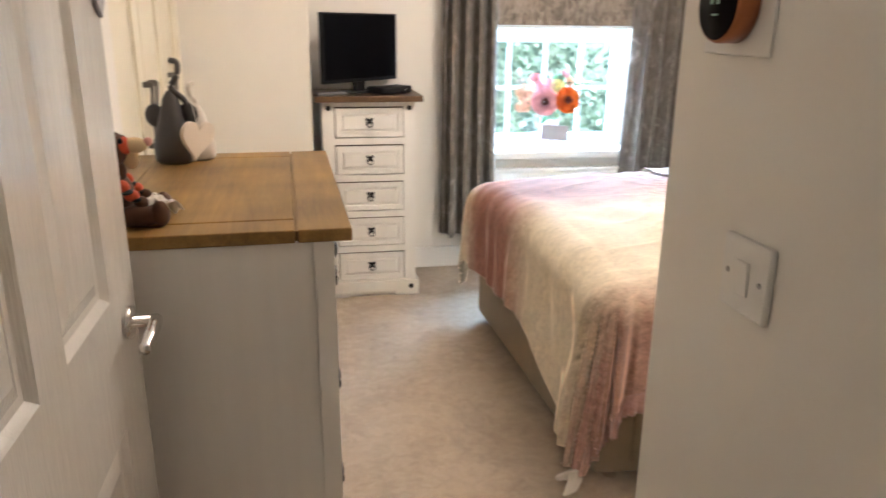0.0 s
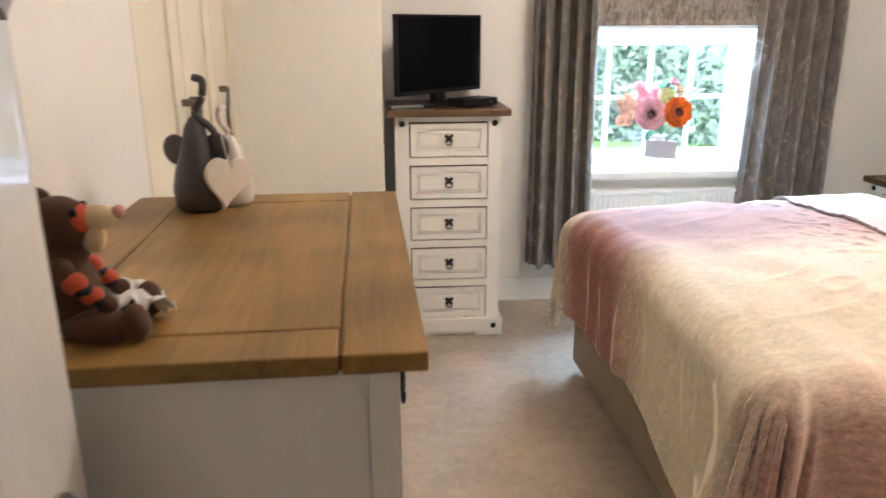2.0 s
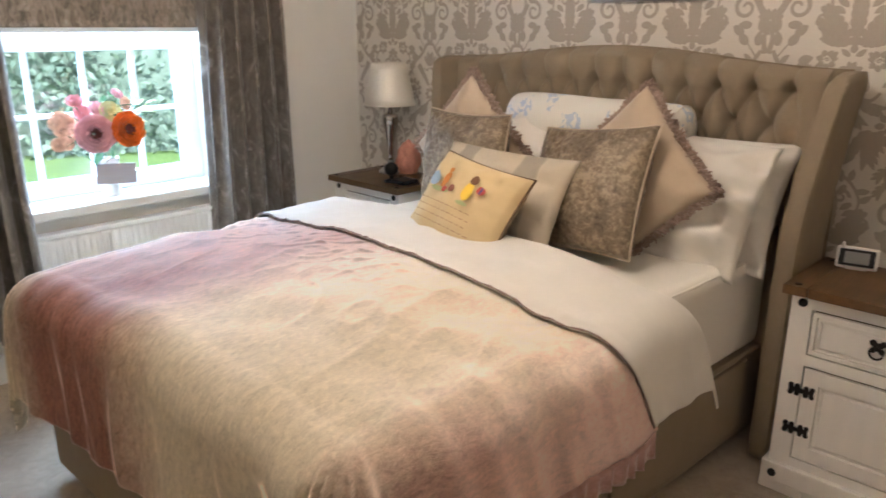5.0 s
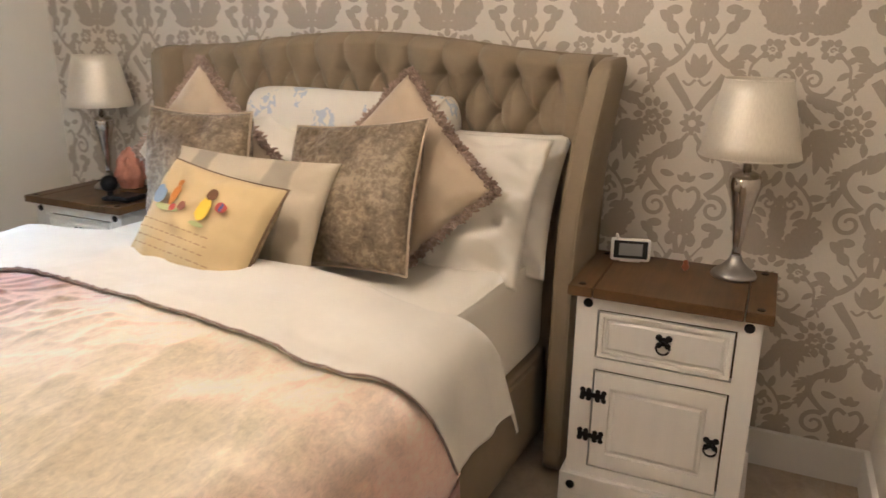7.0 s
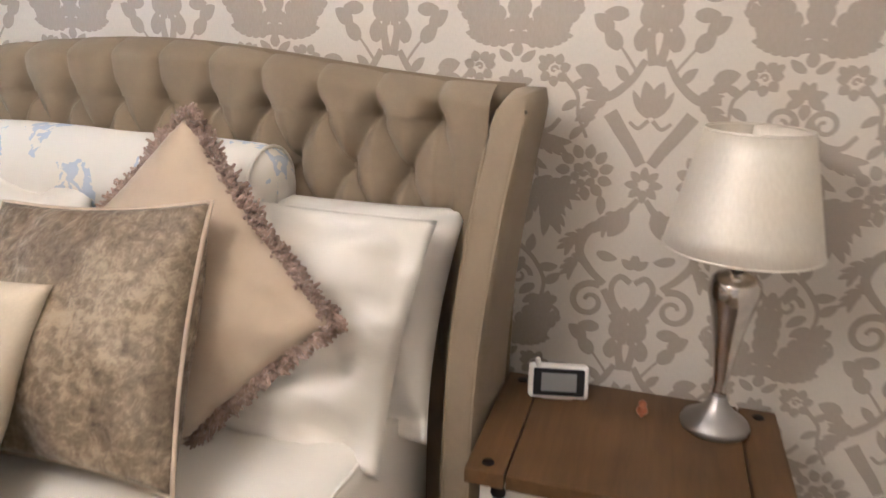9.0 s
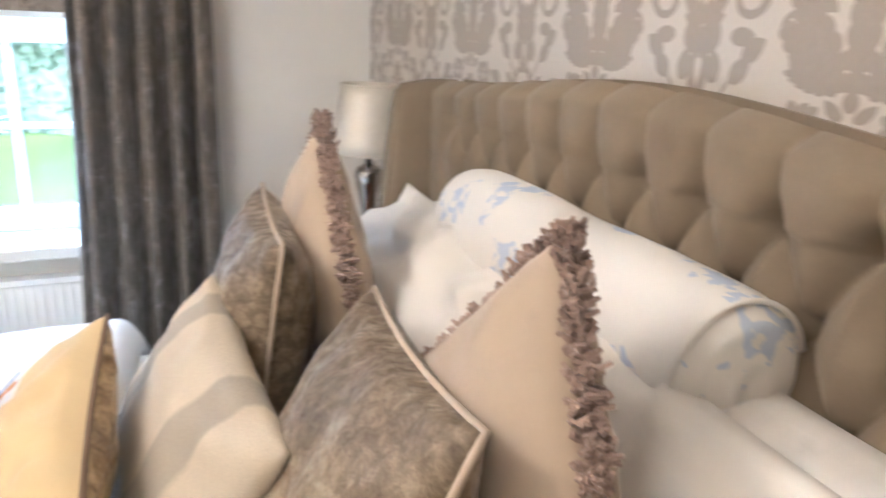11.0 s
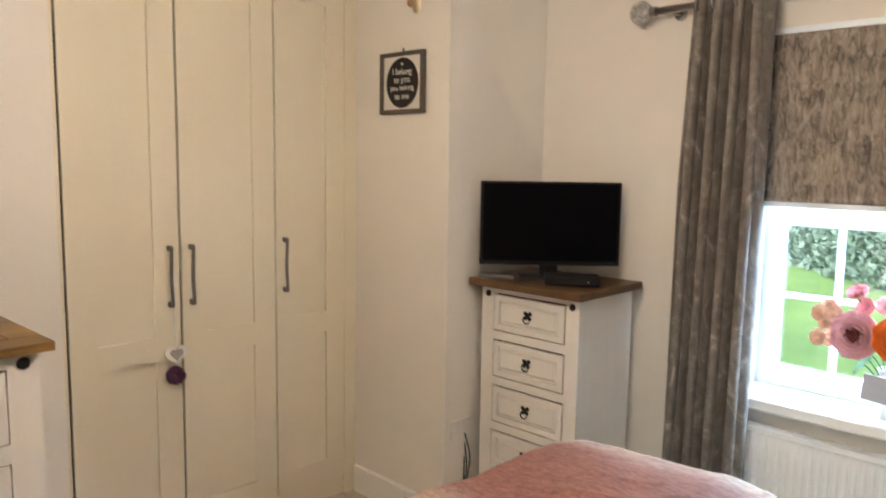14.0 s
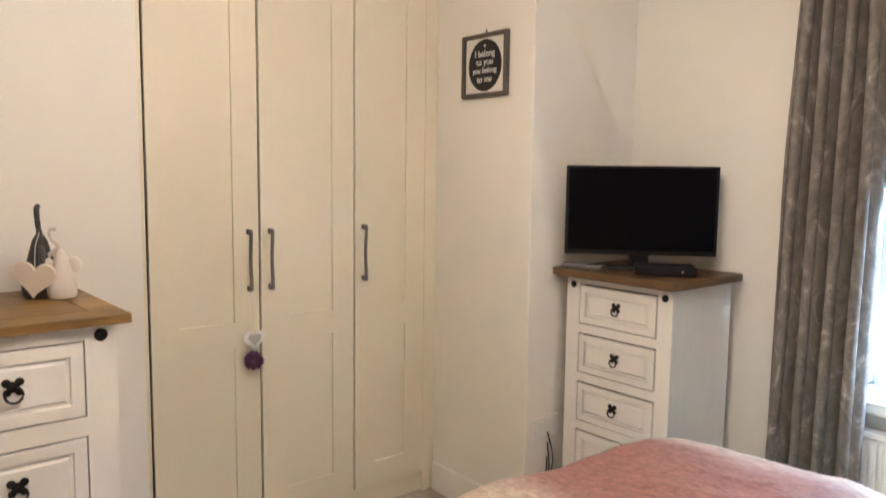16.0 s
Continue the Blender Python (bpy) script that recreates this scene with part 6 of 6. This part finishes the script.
quad = np.stack([ctr - A * L, ctr - B * L * 0.5, ctr + A * L, ctr + B * L * 0.5], 1).reshape(-1, 3)
me = bpy.data.meshes.new("hedge")
me.from_pydata(quad.tolist(), [], [tuple(range(4 * i, 4 * i + 4)) for i in range(N)])
me.materials.append(foliage_material())
tagged(new("hedge", me), "tall clipped green hedge across the lawn", "hedge", kind="stuff")
# core as pale as the leaves: haze painted in to fill dark gaps
structure("hedge_core", boxed(-14, 14, 0.45, 1.5, -0.3, 4.2, m=pose(0, 13.4, 0, 0, 0, -31.8)), plain("hedge_haze", (0.15, 0.21, 0.16), 0.95, vary=0.4, scale=3, bump=0.4), "inner growth of the hedge, paled for haze", "hedge")


# ---- the wallpaper's ornament, printed proud of the paper ----
HALF, DROP = 0.27, 0.64


def petal_strip(out, x, z, length, width, angle, bend=0.0, n=12):
    """A leaf from its stalk (x, z): two edges about a bent rib."""
    a, px_, pz_ = radians(angle), x, z
    for k in range(n + 1):
        t = k / n
        w = 1.08 * width * math.sin(math.pi * min(1, t * 0.94 + 0.06)) ** 0.7 * (1 - 0.20 * t)
        nx, nz = -math.sin(a), math.cos(a)
        out.append(((px_ + nx * w, pz_ + nz * w), (px_ - nx * w, pz_ - nz * w)))
        a += radians(bend) / n
        px_, pz_ = px_ + math.cos(a) * length / n, pz_ + math.sin(a) * length / n


def ribbon(out, pts, w0, w1):
    path = smooth_path([(x, 0, z) for x, z in pts], 5)
    for k, p in enumerate(path):
        q, r = path[max(0, k - 1)], path[min(len(path) - 1, k + 1)]
        t = (r - q).normalized()
        w = 1.1 * (w0 + (w1 - w0) * k / (len(path) - 1))
        out.append(((p.x - t.z * w, p.z + t.x * w), (p.x + t.z * w, p.z - t.x * w)))


def curl(out, x, z, r, start, turns, w):
    n = int(18 * abs(turns)) + 4
    ribbon_pts = []
    for k in range(n + 1):
        t = k / n
        a, q = radians(start) + 2 * math.pi * turns * t, r * (1 - 0.80 * t)
        ribbon_pts.append((x + q * math.cos(a), z + q * math.sin(a), a))
    for k, (u, v, a) in enumerate(ribbon_pts):
        ww = w * (1 - 0.45 * k / n)
        out.append(((u + ww * math.cos(a), v + ww * math.sin(a)), (u - ww * math.cos(a), v - ww * math.sin(a))))


def damask_shapes():
    """Half of one repeat, from the palmette's axis (0) to the tulip's axis (HALF), as strips of edge pairs."""
    shapes = []

    def leaf_of(x, z, length, width, angle, bend=0.0, teeth=0, n=10):
        shapes.append([])
        if not teeth:
            petal_strip(shapes[-1], x, z, length, width, angle, bend, n)
            return
        # an acanthus leaf: a slim blade with a feather of leaflets on both sides
        petal_strip(shapes[-1], x, z, length, width * 0.55, angle, bend, n)
        a, step = radians(angle), length / (teeth + 1)
        px_, pz_ = x, z
        for k in range(teeth + 1):
            reach = width * 2.0 * math.sin(math.pi * (0.22 + 0.66 * k / (teeth + 1)))
            for sg in (-1, 1):
                shapes.append([])
                petal_strip(shapes[-1], px_, pz_, reach + 0.35 * step, step * 0.40, math.degrees(a) + sg * 42, -sg * 30, 6)
            a += radians(bend) / (teeth + 1)
            px_, pz_ = px_ + math.cos(a) * step, pz_ + math.sin(a) * step

    def band(*a):
        shapes.append([])
        ribbon(shapes[-1], *a)

    def spiral(*a):
        shapes.append([])
        curl(shapes[-1], *a)

    def flower(x, z, r, k, inner=0.35):
        for i in range(k):
            az = 360 * i / k + 11
            leaf_of(x + r * inner * math.cos(radians(az)), z + r * inner * math.sin(radians(az)), r * (1 - inner), r * 2.1 / k, az, 14, 0, 6)
        spiral(x, z, r * 0.22, 0, 1.0, r * 0.10)
    B = HALF
    # palmette with fanned, toothed leaves
    for ang, length, width, bend, foot in ((88, 0.150, 0.013, 0, 0.003), (66, 0.140, 0.011, -24, 0.012), (42, 0.150, 0.013, 22, 0.020), (18, 0.125, 0.012, 34, 0.022), (-8, 0.085, 0.010, 40, 0.022)):
        leaf_of(foot, 0.004 + 0.1 * foot, length, width, ang, bend=bend, teeth=5, n=15)
    leaf_of(0.0, -0.022, 0.030, 0.012, 90)
    leaf_of(0.008, -0.030, 0.036, 0.009, 20, bend=30)
    flower(0.076, -0.045, 0.034, 7)
    leaf_of(0.045, -0.020, 0.030, 0.008, -40)
    for ang in (90, 35, -20):
        leaf_of(0.004, -0.080, 0.034, 0.010, ang, bend=-20)
    leaf_of(0.0, -0.088, 0.030, 0.011, -90)
    # vines that tie the motifs together
    band([(0.100, -0.060), (0.125, -0.090), (0.130, -0.130), (0.150, -0.175)], 0.004, 0.003)
    for x, z, ang in ((0.112, -0.078, 20), (0.126, -0.105, 200), (0.130, -0.135, -10), (0.140, -0.155, 215)):
        leaf_of(x, z, 0.036, 0.009, ang, bend=25)
    band([(0.020, -0.405), (0.060, -0.440), (0.085, -0.490), (0.070, -0.545), (0.030, -0.590)], 0.005, 0.003)
    for x, z, ang in ((0.045, -0.425, 60), (0.072, -0.455, -10), (0.085, -0.490, 20), (0.078, -0.525, 190), (0.060, -0.560, -20), (0.040, -0.440, 230), (0.066, -0.500, 200)):
        leaf_of(x, z, 0.042, 0.011, ang, bend=30)
    spiral(0.030, -0.480, 0.026, 0, 1.2, 0.006)
    leaf_of(0.0, -0.455, 0.045, 0.012, -90)
    leaf_of(0.0, -0.585, 0.050, 0.013, 90)
    spiral(0.105, 0.075, 0.024, 180, -1.2, 0.005)
    # scrolls and large leaves below the palmette
    spiral(0.038, -0.125, 0.028, 190, -1.3, 0.006)
    band([(0.012, -0.118), (0.03, -0.155), (0.07, -0.165), (0.095, -0.140)], 0.007, 0.004)
    leaf_of(0.030, -0.165, 0.085, 0.018, -38, bend=30, teeth=4, n=15)
    leaf_of(0.015, -0.180, 0.080, 0.017, -78, bend=40, teeth=4, n=15)
    leaf_of(0.055, -0.265, 0.110, 0.026, -50, bend=-36, teeth=4, n=15)
    leaf_of(0.060, -0.270, 0.080, 0.020, -5, bend=-40, teeth=4, n=15)
    leaf_of(0.052, -0.280, 0.080, 0.018, -95, bend=-30, teeth=3, n=12)
    leaf_of(0.010, -0.385, 0.050, 0.013, -70)
    leaf_of(0.0, -0.360, 0.034, 0.014, 90)
    leaf_of(0.006, -0.372, 0.046, 0.011, 38, bend=-25)
    # tulip and its arched stems
    for ang, length in ((90, 0.070), (66, 0.072), (42, 0.062)):
        leaf_of(B - 0.004, -0.128, length, 0.009, 180 - ang, bend=-26)
    band([(B - 0.004, -0.134), (B - 0.022, -0.150), (B - 0.040, -0.138)], 0.004, 0.003)
    band([(B - 0.078, -0.122), (B - 0.052, -0.160), (B - 0.030, -0.190), (B - 0.010, -0.222)], 0.013, 0.010)
    band([(B - 0.020, -0.020), (B - 0.045, -0.060), (B - 0.085, -0.092), (B - 0.125, -0.088)], 0.006, 0.009)
    leaf_of(B - 0.085, -0.088, 0.060, 0.014, 165, bend=-50, teeth=3)
    leaf_of(B - 0.090, -0.098, 0.060, 0.015, 205, bend=40, teeth=3)
    leaf_of(B - 0.050, -0.062, 0.040, 0.010, 120, bend=20)
    for x, z, ang in ((0.083, 0.020, 120), (0.047, 0.018, 75), (0.120, -0.034, 150), (0.100, 0.052, 130), (0.030, 0.060, 100)):
        leaf_of(B - x + 0.012, z - 0.022, 0.048, 0.016, ang, bend=18)
    band([(B - 0.030, -0.050), (B - 0.055, -0.015), (B - 0.075, 0.010)], 0.003, 0.002)
    band([(B - 0.006, -0.030), (B - 0.014, 0.020), (B - 0.004, 0.065)], 0.009, 0.004)
    leaf_of(B - 0.004, 0.030, 0.060, 0.010, 110)
    # many-petalled rosette
    flower(B - 0.118, -0.245, 0.060, 11, 0.5)
    flower(B - 0.118, -0.250, 0.030, 6, 0.35)
    leaf_of(B - 0.150, -0.290, 0.050, 0.012, 235, bend=40)
    leaf_of(B - 0.085, -0.292, 0.040, 0.010, -60, bend=-40)
    # star flower, bells and scrolls on the tulip's axis
    for az in (90, 135, 180, 225, 270):
        leaf_of(B + 0.010 * math.cos(radians(az)), -0.262 + 0.010 * math.sin(radians(az)), 0.028, 0.009, az, n=6)
    band([(B - 0.008, -0.292), (B - 0.028, -0.318), (B - 0.052, -0.330)], 0.005, 0.008)
    leaf_of(B - 0.032, -0.312, 0.070, 0.020, 262, bend=-30)
    leaf_of(B - 0.050, -0.325, 0.050, 0.013, 215, bend=40, teeth=3)
    band([(B - 0.060, -0.345), (B - 0.100, -0.365), (B - 0.115, -0.410), (B - 0.090, -0.450), (B - 0.058, -0.478)], 0.011, 0.006)
    leaf_of(B - 0.105, -0.372, 0.060, 0.014, 195, bend=50, teeth=3)
    leaf_of(B - 0.110, -0.420, 0.056, 0.013, 215, bend=40, teeth=3)
    leaf_of(B - 0.078, -0.410, 0.044, 0.011, 330, bend=30)
    for ang in (90, 140):
        leaf_of(B - 0.003, -0.440, 0.032, 0.009, ang, n=6)
    band([(B - 0.004, -0.470), (B - 0.026, -0.458), (B - 0.042, -0.480), (B - 0.034, -0.515), (B - 0.008, -0.548)], 0.006, 0.005)
    spiral(B - 0.086, -0.520, 0.042, 60, 1.3, 0.008)
    band([(B - 0.058, -0.490), (B - 0.030, -0.540), (B - 0.008, -0.570)], 0.007, 0.006)
    for ang in (90, 150, 215, 270):
        leaf_of(B - 0.006, -0.562, 0.040, 0.011, ang, bend=15, n=8)
    leaf_of(B - 0.060, -0.575, 0.046, 0.014, 190, bend=-20)
    return shapes


def lay_damask():
    """The repeat, mirrored and stepped over the wall; each shape lies a hair higher than the last."""
    shapes = damask_shapes()
    verts, faces = [], []
    for col in range(-1, 8):
        for row in range(-1, 5):
            for side in (-1, 1):
                for i, pairs in enumerate(shapes):
                    lift = 0.0006 + 0.000005 * (2 * i + (side > 0))
                    base = len(verts)
                    inside = True
                    for pair in pairs:
                        for a, z in pair:
                            y, h = 1.11 + 2 * HALF * col + side * a, 0.70 + DROP * row + z
                            inside = inside and 0.762 < y < 4.098 and 0.0 < h < 2.338
                            verts.append((2.66 - lift, y, h))
                    if not inside:
                        del verts[base:]
                        continue
                    for k in range(len(pairs) - 1):
                        q = base + 2 * k
                        faces.append((q, q + 1, q + 3, q + 2))
    me = bpy.data.meshes.new("damask_ornament")
    me.from_pydata(verts, [], faces)
    me.materials.append(damask_ink)
    ob = new("damask_ornament", me)
    ob.parent = bpy.data.objects["wall_east"]
    tagged(ob, "taupe damask ornament on the wallpaper", kind="stuff")


lay_damask()
